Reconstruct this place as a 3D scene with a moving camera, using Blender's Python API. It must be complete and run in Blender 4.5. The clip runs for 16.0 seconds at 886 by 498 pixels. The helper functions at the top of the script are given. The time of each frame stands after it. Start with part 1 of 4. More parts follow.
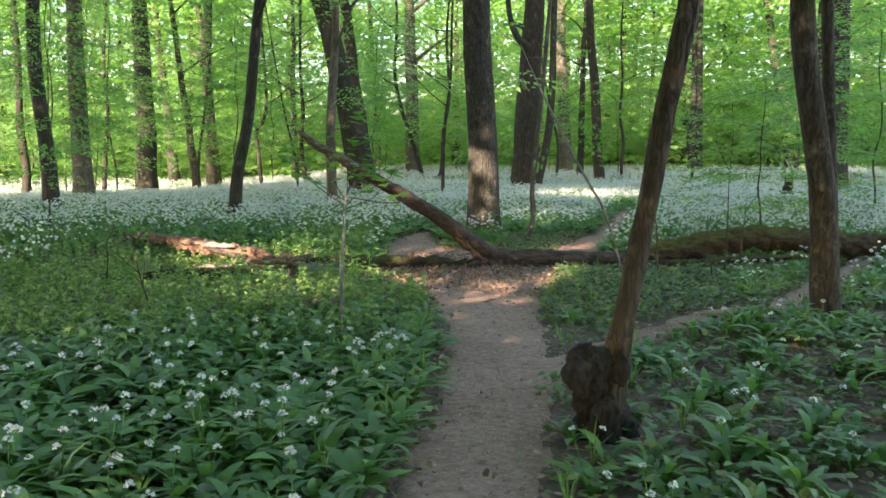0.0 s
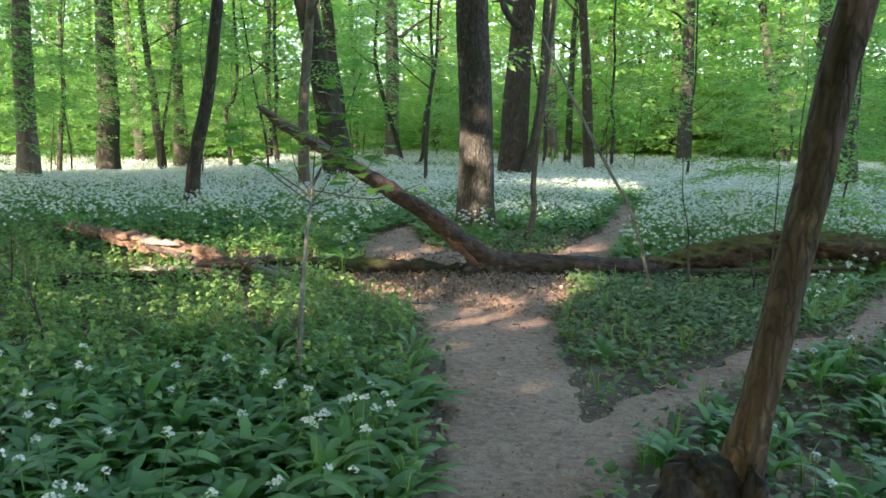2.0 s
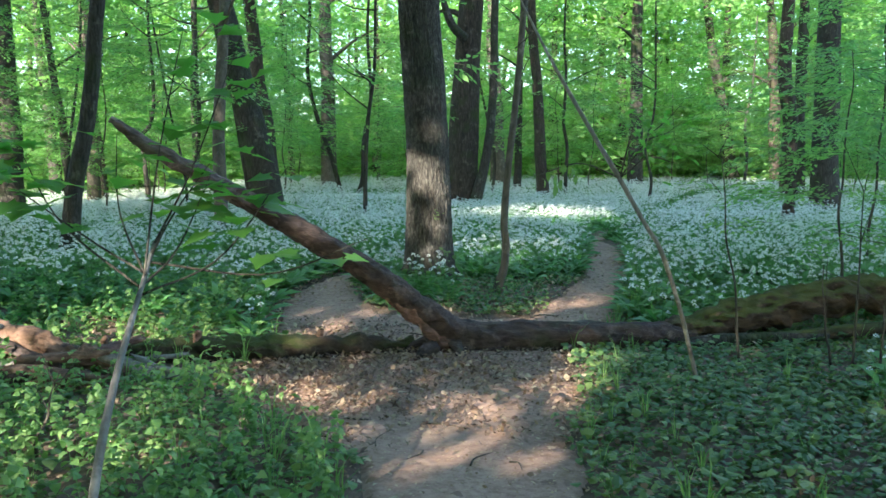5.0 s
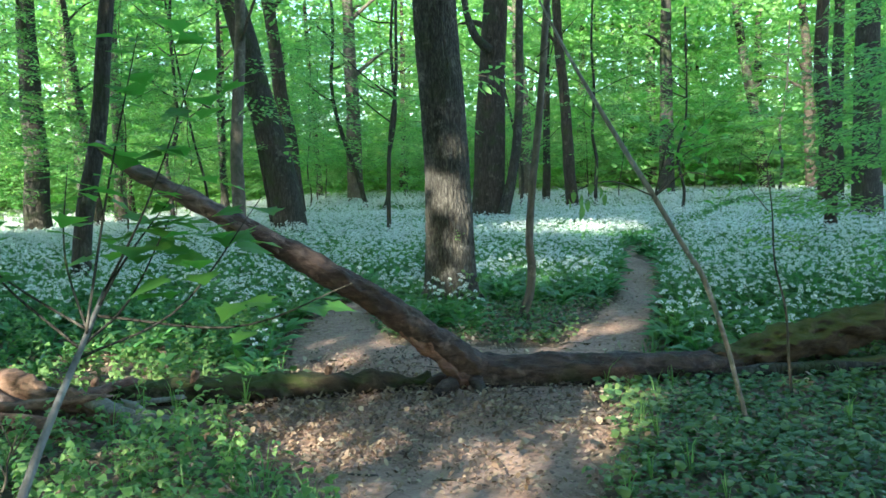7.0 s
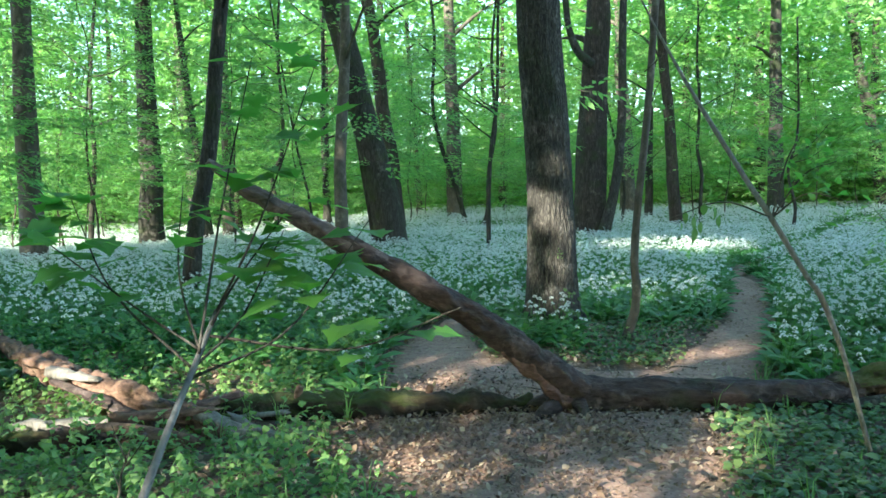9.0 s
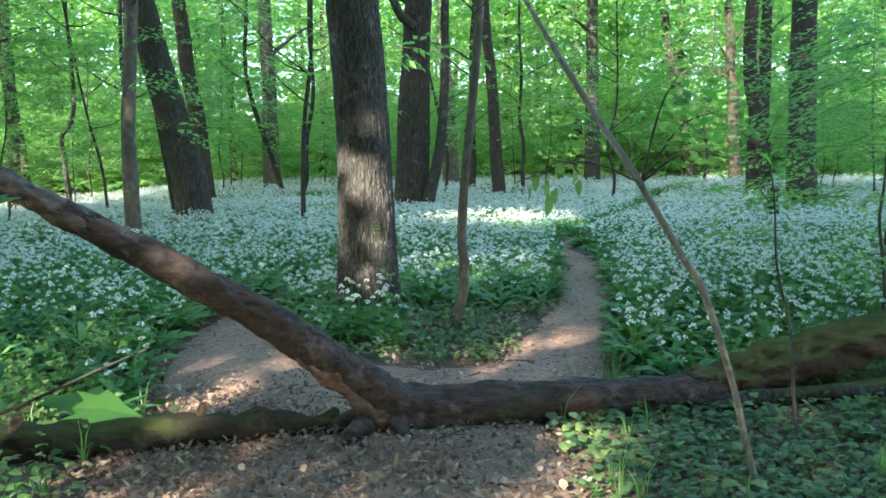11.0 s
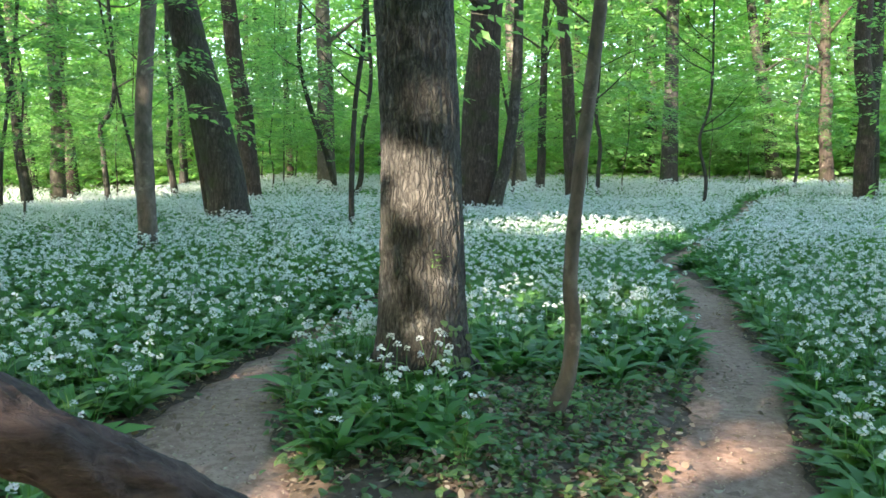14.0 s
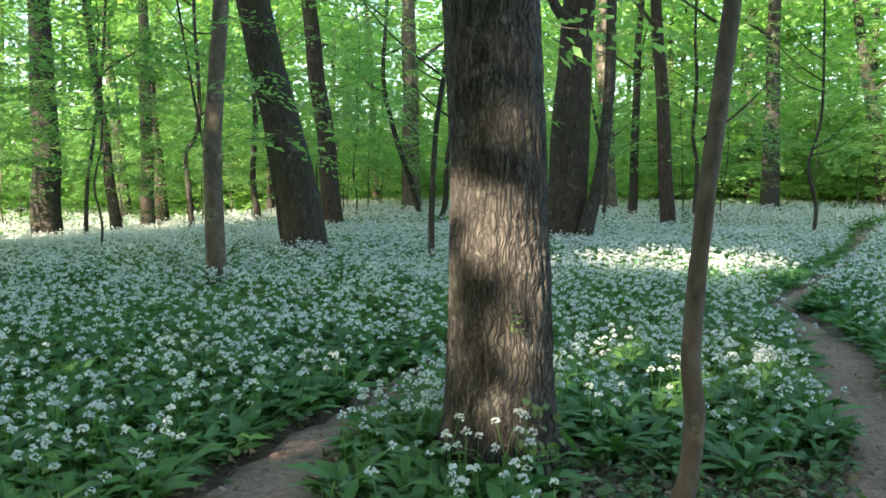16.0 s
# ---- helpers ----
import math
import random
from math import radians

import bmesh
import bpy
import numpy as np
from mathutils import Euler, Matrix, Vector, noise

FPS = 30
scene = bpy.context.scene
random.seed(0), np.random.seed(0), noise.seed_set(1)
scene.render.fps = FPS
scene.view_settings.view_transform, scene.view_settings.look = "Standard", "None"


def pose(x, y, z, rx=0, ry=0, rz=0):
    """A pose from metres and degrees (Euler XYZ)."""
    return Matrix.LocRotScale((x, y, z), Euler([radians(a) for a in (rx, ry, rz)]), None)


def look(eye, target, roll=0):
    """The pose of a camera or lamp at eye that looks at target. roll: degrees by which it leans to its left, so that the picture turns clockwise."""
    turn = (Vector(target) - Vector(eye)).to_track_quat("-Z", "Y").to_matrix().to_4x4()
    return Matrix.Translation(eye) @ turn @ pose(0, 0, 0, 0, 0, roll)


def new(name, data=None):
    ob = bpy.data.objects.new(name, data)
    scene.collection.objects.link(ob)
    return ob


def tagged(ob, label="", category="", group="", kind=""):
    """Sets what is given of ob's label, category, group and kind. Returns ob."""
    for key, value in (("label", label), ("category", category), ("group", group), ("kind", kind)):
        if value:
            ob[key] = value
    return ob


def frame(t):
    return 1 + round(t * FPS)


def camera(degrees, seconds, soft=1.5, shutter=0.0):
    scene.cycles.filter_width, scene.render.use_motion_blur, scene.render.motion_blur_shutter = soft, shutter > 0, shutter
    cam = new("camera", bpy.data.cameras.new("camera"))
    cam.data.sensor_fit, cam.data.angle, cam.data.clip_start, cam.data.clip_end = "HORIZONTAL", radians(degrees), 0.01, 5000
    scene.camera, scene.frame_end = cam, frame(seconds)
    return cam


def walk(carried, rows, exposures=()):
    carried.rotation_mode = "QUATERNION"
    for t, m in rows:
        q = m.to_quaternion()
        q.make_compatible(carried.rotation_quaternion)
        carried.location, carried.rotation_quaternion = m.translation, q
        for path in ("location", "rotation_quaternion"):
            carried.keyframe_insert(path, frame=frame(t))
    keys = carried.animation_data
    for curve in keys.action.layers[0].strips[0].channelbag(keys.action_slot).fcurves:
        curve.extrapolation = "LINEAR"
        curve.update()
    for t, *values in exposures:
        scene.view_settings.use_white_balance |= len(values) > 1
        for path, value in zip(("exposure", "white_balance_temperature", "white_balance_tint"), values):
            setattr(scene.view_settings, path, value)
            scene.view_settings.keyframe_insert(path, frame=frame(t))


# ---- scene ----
cam = camera(53.6, 16.0, soft=1.6, shutter=0.12)
METRES, EYE, TILT, LEAN, TURN = 10.0, 1.5, -6.4, 0.0, 0.0
ROWS = [
    (0.0, 0.0, 0.0, 0.0, 0.0, 0.0, -0.0),
    (0.5, -0.0063, 0.0455, 0.0042, 0.63, -1.09, -1.81),
    (1.0, -0.0138, 0.0892, 0.0077, -1.33, 1.87, -0.59),
    (1.5, -0.0145, 0.1372, 0.0107, -3.91, -0.32, -0.54),
    (2.0, -0.0125, 0.1816, 0.0174, -1.54, -0.92, -1.07),
    (2.5, -0.013, 0.2307, 0.0208, -5.42, 1.57, 0.52),
    (3.0, -0.0121, 0.2782, 0.0241, -5.21, 2.17, -0.38),
    (3.5, -0.0112, 0.3234, 0.0305, -4.76, 1.16, -0.62),
    (5.8, -0.0006, 0.4865, 0.0516, -5.22, 0.61, 1.02),
    (6.0, 0.0021, 0.4907, 0.0527, -4.04, 1.77, 0.47),
    (6.5, 0.0057, 0.4997, 0.0556, -3.86, 1.94, 0.51),
    (7.0, 0.0063, 0.5028, 0.0565, -3.23, 1.54, 1.41),
    (7.5, 0.007, 0.505, 0.0587, -4.05, 2.62, 1.19),
    (8.0, 0.0068, 0.5054, 0.0605, -4.52, 3.35, 0.96),
    (8.5, 0.0044, 0.5072, 0.0606, -0.69, 2.86, 0.59),
    (9.0, 0.0029, 0.5086, 0.0598, 3.12, 2.59, 0.53),
    (9.5, 0.0077, 0.5242, 0.0562, 0.54, 0.56, 1.21),
    (10.0, 0.0114, 0.5608, 0.06, -7.29, 0.26, 1.76),
    (10.2, 0.0131, 0.5749, 0.0608, -8.54, -0.03, 1.91),
    (12.3, 0.0310, 0.7513, 0.0796, -7.57, 1.83, 0.4),
    (12.5, 0.0322, 0.7681, 0.0818, -8.64, 1.68, -0.19),
    (13.0, 0.0297, 0.8101, 0.0874, -8.92, -0.12, 1.39),
    (13.5, 0.0333, 0.8507, 0.0901, -5.25, -0.13, -0.03),
    (14.0, 0.037, 0.8862, 0.0953, -4.44, 0.43, 0.01),
    (14.5, 0.0389, 0.9178, 0.1005, -3.91, 0.02, 1.69),
    (15.0, 0.0459, 0.9447, 0.1046, 1.04, 0.35, -0.91),
    (15.5, 0.0485, 0.9631, 0.1091, 3.02, -0.15, -0.72),
    (16.0, 0.0464, 0.9785, 0.1123, 1.25, 1.91, -0.48),
]
EXPOSURES = [(0.0, 2.55, 7500, 17), (1.5, 2.58, 7150, 14), (3.5, 2.55, 6450, 11), (7.0, 2.45, 5820, -4), (10.0, 2.55, 5900, 0), (12.5, 2.74, 6250, 7), (14.0, 2.74, 6450, 7), (15.5, 2.55, 6800, 9), (16.0, 2.42, 6850, 9)]
walk(cam, [(t, pose(0, 0, EYE, TILT, LEAN, TURN) @ pose(METRES * x, METRES * y, METRES * z, 90 + pitch, roll, yaw)) for t, x, y, z, yaw, pitch, roll in ROWS], EXPOSURES)

# ---- sky and sun: low light from behind and to the left of the walk ----
SUN_ELEVATION = radians(25)
SUN_WAY = Vector((-0.55, -0.84, 0)).normalized() * math.cos(SUN_ELEVATION) + Vector((0, 0, math.sin(SUN_ELEVATION)))
world = bpy.data.worlds.new("sky")
scene.world = world
world.use_nodes = True
wn = world.node_tree.nodes
sky = wn.new("ShaderNodeTexSky")
sky.sky_type, sky.sun_disc = "NISHITA", False
sky.sun_elevation, sky.sun_rotation = SUN_ELEVATION, math.atan2(SUN_WAY.x, SUN_WAY.y)
world.node_tree.links.new(sky.outputs[0], wn["Background"].inputs[0])
wn["Background"].inputs[1].default_value = 0.15
sun_lamp = bpy.data.lights.new("sun", "SUN")
sun_lamp.energy, sun_lamp.angle, sun_lamp.color = 5.0, radians(0.53), (1.0, 0.85, 0.70)
sun = new("sun", sun_lamp)
sun.matrix_world = look((0, 0, 40), Vector((0, 0, 40)) - SUN_WAY)


# ---- materials ----
def nodes_of(name):
    m = bpy.data.materials.new(name)
    m.use_nodes = True
    nt = m.node_tree
    return m, nt, nt.nodes["Principled BSDF"], nt.nodes["Material Output"]


def link(nt, a, b):
    nt.links.new(a, b)


def node(nt, kind, **values):
    n = nt.nodes.new(kind)
    for key, value in values.items():
        n.inputs[key].default_value = value
    return n


def ramp(nt, source, stops):
    r = nt.nodes.new("ShaderNodeValToRGB")
    while len(r.color_ramp.elements) < len(stops):
        r.color_ramp.elements.new(0.5)
    for e, (at, colour) in zip(r.color_ramp.elements, stops):
        e.position, e.color = at, (*colour, 1)
    link(nt, source, r.inputs[0])
    return r


def mixed(nt, factor, a, b):
    n = nt.nodes.new("ShaderNodeMix")
    n.data_type = "RGBA"
    for value, at in ((factor, 0), (a, 6), (b, 7)):
        if isinstance(value, bpy.types.NodeSocket):
            link(nt, value, n.inputs[at])
        else:
            n.inputs[at].default_value = (*value, 1) if at else value
    return n.outputs[2]


def bumped(nt, height, bsdf, strength, distance):
    b = node(nt, "ShaderNodeBump", Strength=strength, Distance=distance)
    link(nt, height, b.inputs["Height"])
    link(nt, b.outputs[0], bsdf.inputs["Normal"])


def leaf_material(name, dark, mid, light, clear=0.4, gloss=0.45):
    """Thin leaves: each its own tone, part of the light passes through."""
    m, nt, bsdf, out = nodes_of(name)
    geo = nt.nodes.new("ShaderNodeNewGeometry")
    tone = ramp(nt, geo.outputs["Random Per Island"], [(0.0, dark), (0.55, mid), (1.0, light)])
    wide = node(nt, "ShaderNodeTexNoise", Scale=0.35, Detail=2.0)
    coord = nt.nodes.new("ShaderNodeTexCoord")
    link(nt, coord.outputs["Object"], wide.inputs["Vector"])
    drift = ramp(nt, wide.outputs[0], [(0.35, (0.85, 0.95, 0.9)), (0.65, (1.15, 1.05, 0.85))])
    mul = nt.nodes.new("ShaderNodeMix")
    mul.data_type, mul.blend_type = "RGBA", "MULTIPLY"
    mul.inputs[0].default_value = 1.0
    link(nt, tone.outputs[0], mul.inputs[6])
    link(nt, drift.outputs[0], mul.inputs[7])
    link(nt, mul.outputs[2], bsdf.inputs["Base Color"])
    bsdf.inputs["Roughness"].default_value = gloss
    bsdf.inputs["Specular IOR Level"].default_value = 0.35
    thin = nt.nodes.new("ShaderNodeBsdfTranslucent")
    gain = nt.nodes.new("ShaderNodeMix")
    gain.data_type, gain.blend_type = "RGBA", "MULTIPLY"
    gain.inputs[0].default_value = 1.0
    gain.inputs[7].default_value = (1.45, 1.6, 0.95, 1)
    link(nt, mul.outputs[2], gain.inputs[6])
    link(nt, gain.outputs[2], thin.inputs[0])
    mix = nt.nodes.new("ShaderNodeMixShader")
    mix.inputs[0].default_value = clear
    link(nt, bsdf.outputs[0], mix.inputs[1])
    link(nt, thin.outputs[0], mix.inputs[2])
    link(nt, mix.outputs[0], out.inputs[0])
    return m


def bark_material(name, dark, light, furrow=30.0, stretch=0.16, moss=0.35, relief=0.012, rough=0.85, along=2, plates=0.0, top_moss=False):
    """Bark with furrows along the stem, blotches of lichen and moss on it."""
    m, nt, bsdf, out = nodes_of(name)
    coord = nt.nodes.new("ShaderNodeTexCoord")
    scale = [1.0, 1.0, 1.0]
    scale[along] = stretch
    mapping = node(nt, "ShaderNodeMapping", Scale=scale)
    link(nt, coord.outputs["Object"], mapping.inputs["Vector"])
    grain = node(nt, "ShaderNodeTexNoise", Scale=furrow, Detail=6.0, Roughness=0.65, Distortion=0.4)
    link(nt, mapping.outputs[0], grain.inputs["Vector"])
    blotch = node(nt, "ShaderNodeTexNoise", Scale=5.0, Detail=5.0, Roughness=0.7)
    link(nt, coord.outputs["Object"], blotch.inputs["Vector"])
    tone = ramp(nt, grain.outputs[0], [(0.3, dark), (0.5, [0.5 * (a + b) for a, b in zip(dark, light)]), (0.72, light)])
    spots = ramp(nt, blotch.outputs[0], [(0.56, (0, 0, 0)), (0.68, (1, 1, 1))])
    lichen = mixed(nt, spots.outputs[0], tone.outputs[0], [min(1, v * 1.35 + 0.02) for v in light])
    relief_height = grain.outputs[0]
    if plates:
        # long plates of bark between dark cracks
        wavy = node(nt, "ShaderNodeTexNoise", Scale=9.0, Detail=3.0)
        link(nt, coord.outputs["Object"], wavy.inputs["Vector"])
        shift = nt.nodes.new("ShaderNodeVectorMath")
        shift.operation = "MULTIPLY_ADD"
        shift.inputs[1].default_value = (0.08, 0.08, 0.04)
        link(nt, wavy.outputs["Color"], shift.inputs[0])
        link(nt, mapping.outputs[0], shift.inputs[2])
        cell = node(nt, "ShaderNodeTexVoronoi", Scale=plates)
        cell.feature = "DISTANCE_TO_EDGE"
        link(nt, shift.outputs[0], cell.inputs["Vector"])
        crack = ramp(nt, cell.outputs["Distance"], [(0.0, (0.5, 0.5, 0.5)), (0.10, (0.8, 0.8, 0.8)), (0.28, (1.1, 1.1, 1.1))])
        dim = nt.nodes.new("ShaderNodeMix")
        dim.data_type, dim.blend_type = "RGBA", "MULTIPLY"
        dim.inputs[0].default_value = 1.0
        link(nt, lichen, dim.inputs[6])
        link(nt, crack.outputs[0], dim.inputs[7])
        lichen = dim.outputs[2]
        both = nt.nodes.new("ShaderNodeMath")
        both.operation = "MULTIPLY_ADD"
        both.inputs[1].default_value = 0.35
        link(nt, grain.outputs[0], both.inputs[0])
        link(nt, crack.outputs[0], both.inputs[2])
        relief_height = both.outputs[0]
    green = node(nt, "ShaderNodeTexNoise", Scale=2.2, Detail=4.0)
    link(nt, coord.outputs["Object"], green.inputs["Vector"])
    mask = ramp(nt, green.outputs[0], [(0.62 - 0.3 * moss, (0, 0, 0)), (0.82 - 0.3 * moss, (0.75, 0.75, 0.75))])
    cover = mask.outputs[0]
    if top_moss:
        # moss keeps to the upper side of lying wood
        geo = nt.nodes.new("ShaderNodeNewGeometry")
        split = nt.nodes.new("ShaderNodeSeparateXYZ")
        link(nt, geo.outputs["Normal"], split.inputs[0])
        upper = ramp(nt, split.outputs[2], [(0.15, (0, 0, 0)), (0.6, (1, 1, 1))])
        cover = mixed(nt, upper.outputs[0], (0.0, 0.0, 0.0), cover)
    colour = mixed(nt, cover, lichen, (0.07, 0.092, 0.02) if top_moss else (0.032, 0.048, 0.012))
    link(nt, colour, bsdf.inputs["Base Color"])
    bsdf.inputs["Roughness"].default_value = rough
    bsdf.inputs["Specular IOR Level"].default_value = 0.25
    bumped(nt, relief_height, bsdf, 1.0, relief)
    return m


def soil_material(name, dark, mid, light, scale, relief):
    m, nt, bsdf, out = nodes_of(name)
    coord = nt.nodes.new("ShaderNodeTexCoord")
    wide = node(nt, "ShaderNodeTexNoise", Scale=scale * 0.12, Detail=4.0, Roughness=0.6)
    fine = node(nt, "ShaderNodeTexNoise", Scale=scale * 3.0, Detail=6.0, Roughness=0.7)
    crumbs = node(nt, "ShaderNodeTexVoronoi", Scale=scale * 2.2)
    for n in (wide, fine, crumbs):
        link(nt, coord.outputs["Object"], n.inputs["Vector"])
    tone = ramp(nt, wide.outputs[0], [(0.32, dark), (0.5, mid), (0.7, light)])
    speck = ramp(nt, fine.outputs[0], [(0.36, [v * 0.55 for v in mid]), (0.6, [min(1, v * 1.2) for v in light])])
    colour = mixed(nt, 0.45, tone.outputs[0], speck.outputs[0])
    flecks = ramp(nt, crumbs.outputs["Color"], [(0.0, (0, 0, 0)), (0.8, (0, 0, 0)), (0.95, (0.6, 0.6, 0.6))])
    colour = mixed(nt, flecks.outputs[0], colour, [v * 0.45 for v in dark])
    link(nt, colour, bsdf.inputs["Base Color"])
    bsdf.inputs["Roughness"].default_value = 0.92
    bsdf.inputs["Specular IOR Level"].default_value = 0.2
    total = nt.nodes.new("ShaderNodeMath")
    total.operation = "MULTIPLY_ADD"
    total.inputs[1].default_value = 0.5
    link(nt, fine.outputs[0], total.inputs[0])
    link(nt, crumbs.outputs["Distance"], total.inputs[2])
    bumped(nt, total.outputs[0], bsdf, 0.8, relief)
    return m


def petal_material(name, colour):
    m, nt, bsdf, out = nodes_of(name)
    geo = nt.nodes.new("ShaderNodeNewGeometry")
    tone = ramp(nt, geo.outputs["Random Per Island"], [(0.0, [v * 0.8 for v in colour]), (1.0, colour)])
    link(nt, tone.outputs[0], bsdf.inputs["Base Color"])
    bsdf.inputs["Roughness"].default_value = 0.6
    thin = nt.nodes.new("ShaderNodeBsdfTranslucent")
    link(nt, tone.outputs[0], thin.inputs[0])
    mix = nt.nodes.new("ShaderNodeMixShader")
    mix.inputs[0].default_value = 0.3
    link(nt, bsdf.outputs[0], mix.inputs[1])
    link(nt, thin.outputs[0], mix.inputs[2])
    link(nt, mix.outputs[0], out.inputs[0])
    return m


GARLIC_LEAF = leaf_material("garlic_leaf", (0.055, 0.14, 0.05), (0.085, 0.21, 0.068), (0.125, 0.27, 0.085), 0.3, 0.4)
HERB_LEAF = leaf_material("herb_leaf", (0.09, 0.175, 0.06), (0.145, 0.26, 0.09), (0.24, 0.35, 0.135), 0.35, 0.5)
IVY_LEAF = leaf_material("ground_ivy_leaf", (0.05, 0.105, 0.042), (0.092, 0.16, 0.056), (0.18, 0.245, 0.09), 0.25, 0.45)
TREE_LEAF = leaf_material("beech_leaf", (0.125, 0.25, 0.095), (0.18, 0.335, 0.13), (0.26, 0.42, 0.18), 0.55, 0.5)
MAPLE_LEAF = leaf_material("maple_leaf", (0.08, 0.21, 0.05), (0.12, 0.28, 0.07), (0.17, 0.34, 0.095), 0.6, 0.45)
PETAL = petal_material("garlic_petal", (0.74, 0.79, 0.76))
DRY_LEAF = leaf_material("dry_leaf", (0.16, 0.105, 0.08), (0.27, 0.18, 0.14), (0.46, 0.36, 0.29), 0.15, 0.7)
BROWN_LITTER = leaf_material("brown_litter", (0.085, 0.055, 0.047), (0.165, 0.108, 0.092), (0.34, 0.25, 0.215), 0.1, 0.7)
SOIL = soil_material("forest_soil", (0.07, 0.05, 0.036), (0.115, 0.084, 0.06), (0.17, 0.13, 0.097), 5.0, 0.02)
TRODDEN = soil_material("trodden_earth", (0.2, 0.116, 0.084), (0.3, 0.188, 0.14), (0.39, 0.268, 0.208), 7.0, 0.008)
BARK_MAIN = bark_material("furrowed_bark", (0.03, 0.028, 0.025), (0.125, 0.115, 0.099), 40, 0.2, 0.18, 0.014, plates=46)
BARK_DARK = bark_material("dark_bark", (0.022, 0.02, 0.016), (0.074, 0.067, 0.055), 26, 0.15, 0.35, 0.012, plates=22)
BARK_STUMP = bark_material("rotten_stump_bark", (0.009, 0.009, 0.008), (0.044, 0.043, 0.038), 30, 0.6, 0.2, 0.03)
BARK_RED = bark_material("reddish_bark", (0.022, 0.017, 0.013), (0.082, 0.062, 0.047), 24, 0.15, 0.3, 0.012, plates=20)
BARK_BROWN = bark_material("brown_bark", (0.03, 0.025, 0.019), (0.098, 0.08, 0.062), 26, 0.18, 0.2, 0.01, plates=24)
BARK_GREY = bark_material("smooth_grey_bark", (0.05, 0.044, 0.036), (0.15, 0.128, 0.102), 14, 0.5, 0.25, 0.004)
SAPLING_BARK = bark_material("sapling_bark", (0.07, 0.068, 0.064), (0.17, 0.165, 0.155), 20, 0.4, 0.1, 0.002)
BARK_MOSS = bark_material("mossy_bark", (0.02, 0.015, 0.011), (0.085, 0.062, 0.043), 24, 0.3, 0.85, 0.03, 0.9, 0, top_moss=True)
DEAD_WOOD = bark_material("dead_wood", (0.012, 0.008, 0.007), (0.095, 0.068, 0.06), 26, 0.3, 0.05, 0.025, 0.75, 0)
BLEACHED_WOOD = bark_material("bleached_wood", (0.035, 0.025, 0.023), (0.19, 0.15, 0.138), 26, 0.25, 0.0, 0.015, 0.75, 0)
BARE_WOOD = bark_material("bare_reddish_wood", (0.05, 0.026, 0.02), (0.24, 0.145, 0.115), 30, 0.25, 0.0, 0.02, 0.8, 0)
ROTTEN_WOOD = bark_material("rotten_wood", (0.05, 0.03, 0.022), (0.27, 0.165, 0.115), 26, 0.4, 0.1, 0.02, 0.9, 0)
PALE_WOOD = bark_material("pale_dead_wood", (0.1, 0.094, 0.08), (0.27, 0.245, 0.21), 40, 0.1, 0.0, 0.006, 0.75)
TWIG = bark_material("twig_bark", (0.03, 0.026, 0.02), (0.09, 0.08, 0.062), 40, 0.3, 0.2, 0.003)


# ---- mesh helpers ----
def soup_mesh(name, verts, tris, index=None, materials=(), smooth=False):
    """A mesh from arrays of vertices and triangles."""
    me = bpy.data.meshes.new(name)
    verts, tris = np.asarray(verts, np.float32), np.asarray(tris, np.int32)
    me.vertices.add(len(verts))
    me.vertices.foreach_set("co", verts.ravel())
    me.loops.add(len(tris) * 3)
    me.loops.foreach_set("vertex_index", tris.ravel())
    me.polygons.add(len(tris))
    me.polygons.foreach_set("loop_start", np.arange(len(tris), dtype=np.int32) * 3)
    for m in materials:
        me.materials.append(m)
    if index is not None:
        me.polygons.foreach_set("material_index", np.asarray(index, np.int32))
    me.polygons.foreach_set("use_smooth", np.full(len(tris), smooth))
    me.update(calc_edges=True)
    return me


class Soup:
    """Triangles gathered from many pieces."""

    def __init__(self):
        self.v, self.f, self.m, self.n = [], [], [], 0

    def add(self, verts, tris, mat=0):
        verts, tris = np.asarray(verts, float).reshape(-1, 3), np.asarray(tris, int).reshape(-1, 3)
        self.v.append(verts)
        self.f.append(tris + self.n)
        self.m.append(np.broadcast_to(np.asarray(mat), (len(tris),)))
        self.n += len(verts)
        return self

    def arrays(self):
        return np.concatenate(self.v), np.concatenate(self.f), np.concatenate(self.m)

    def scatter(self, templates, places, yaw, size, rng, tip=0.0):
        """Copies of the templates at places, turned by yaw, at those sizes, tipped at random by up to tip."""
        places, yaw, size = np.asarray(places, float), np.asarray(yaw, float), np.asarray(size, float)
        kind = rng.integers(0, len(templates), len(places))
        for k, (tv, tf, tm) in enumerate(templates):
            at = np.nonzero(kind == k)[0]
            if not len(at):
                continue
            c, s = np.cos(yaw[at]), np.sin(yaw[at])
            a, b = rng.normal(0, 1, len(at)) * tip, rng.normal(0, 1, len(at)) * tip
            x, y, z = tv[:, 0][None], tv[:, 1][None], tv[:, 2][None]
            z2 = z + a[:, None] * x + b[:, None] * y
            x2, y2 = x - a[:, None] * z, y - b[:, None] * z
            out = np.stack([c[:, None] * x2 - s[:, None] * y2, s[:, None] * x2 + c[:, None] * y2, z2], -1)
            out = out * size[at][:, None, None] + places[at][:, None]
            faces = tf[None] + (np.arange(len(at)) * len(tv))[:, None, None]
            self.add(out.reshape(-1, 3), faces.reshape(-1, 3), np.tile(tm, len(at)))
        return self

    def mesh(self, name, materials, smooth=False):
        v, f, m = self.arrays()
        return soup_mesh(name, v, f, m, materials, smooth)


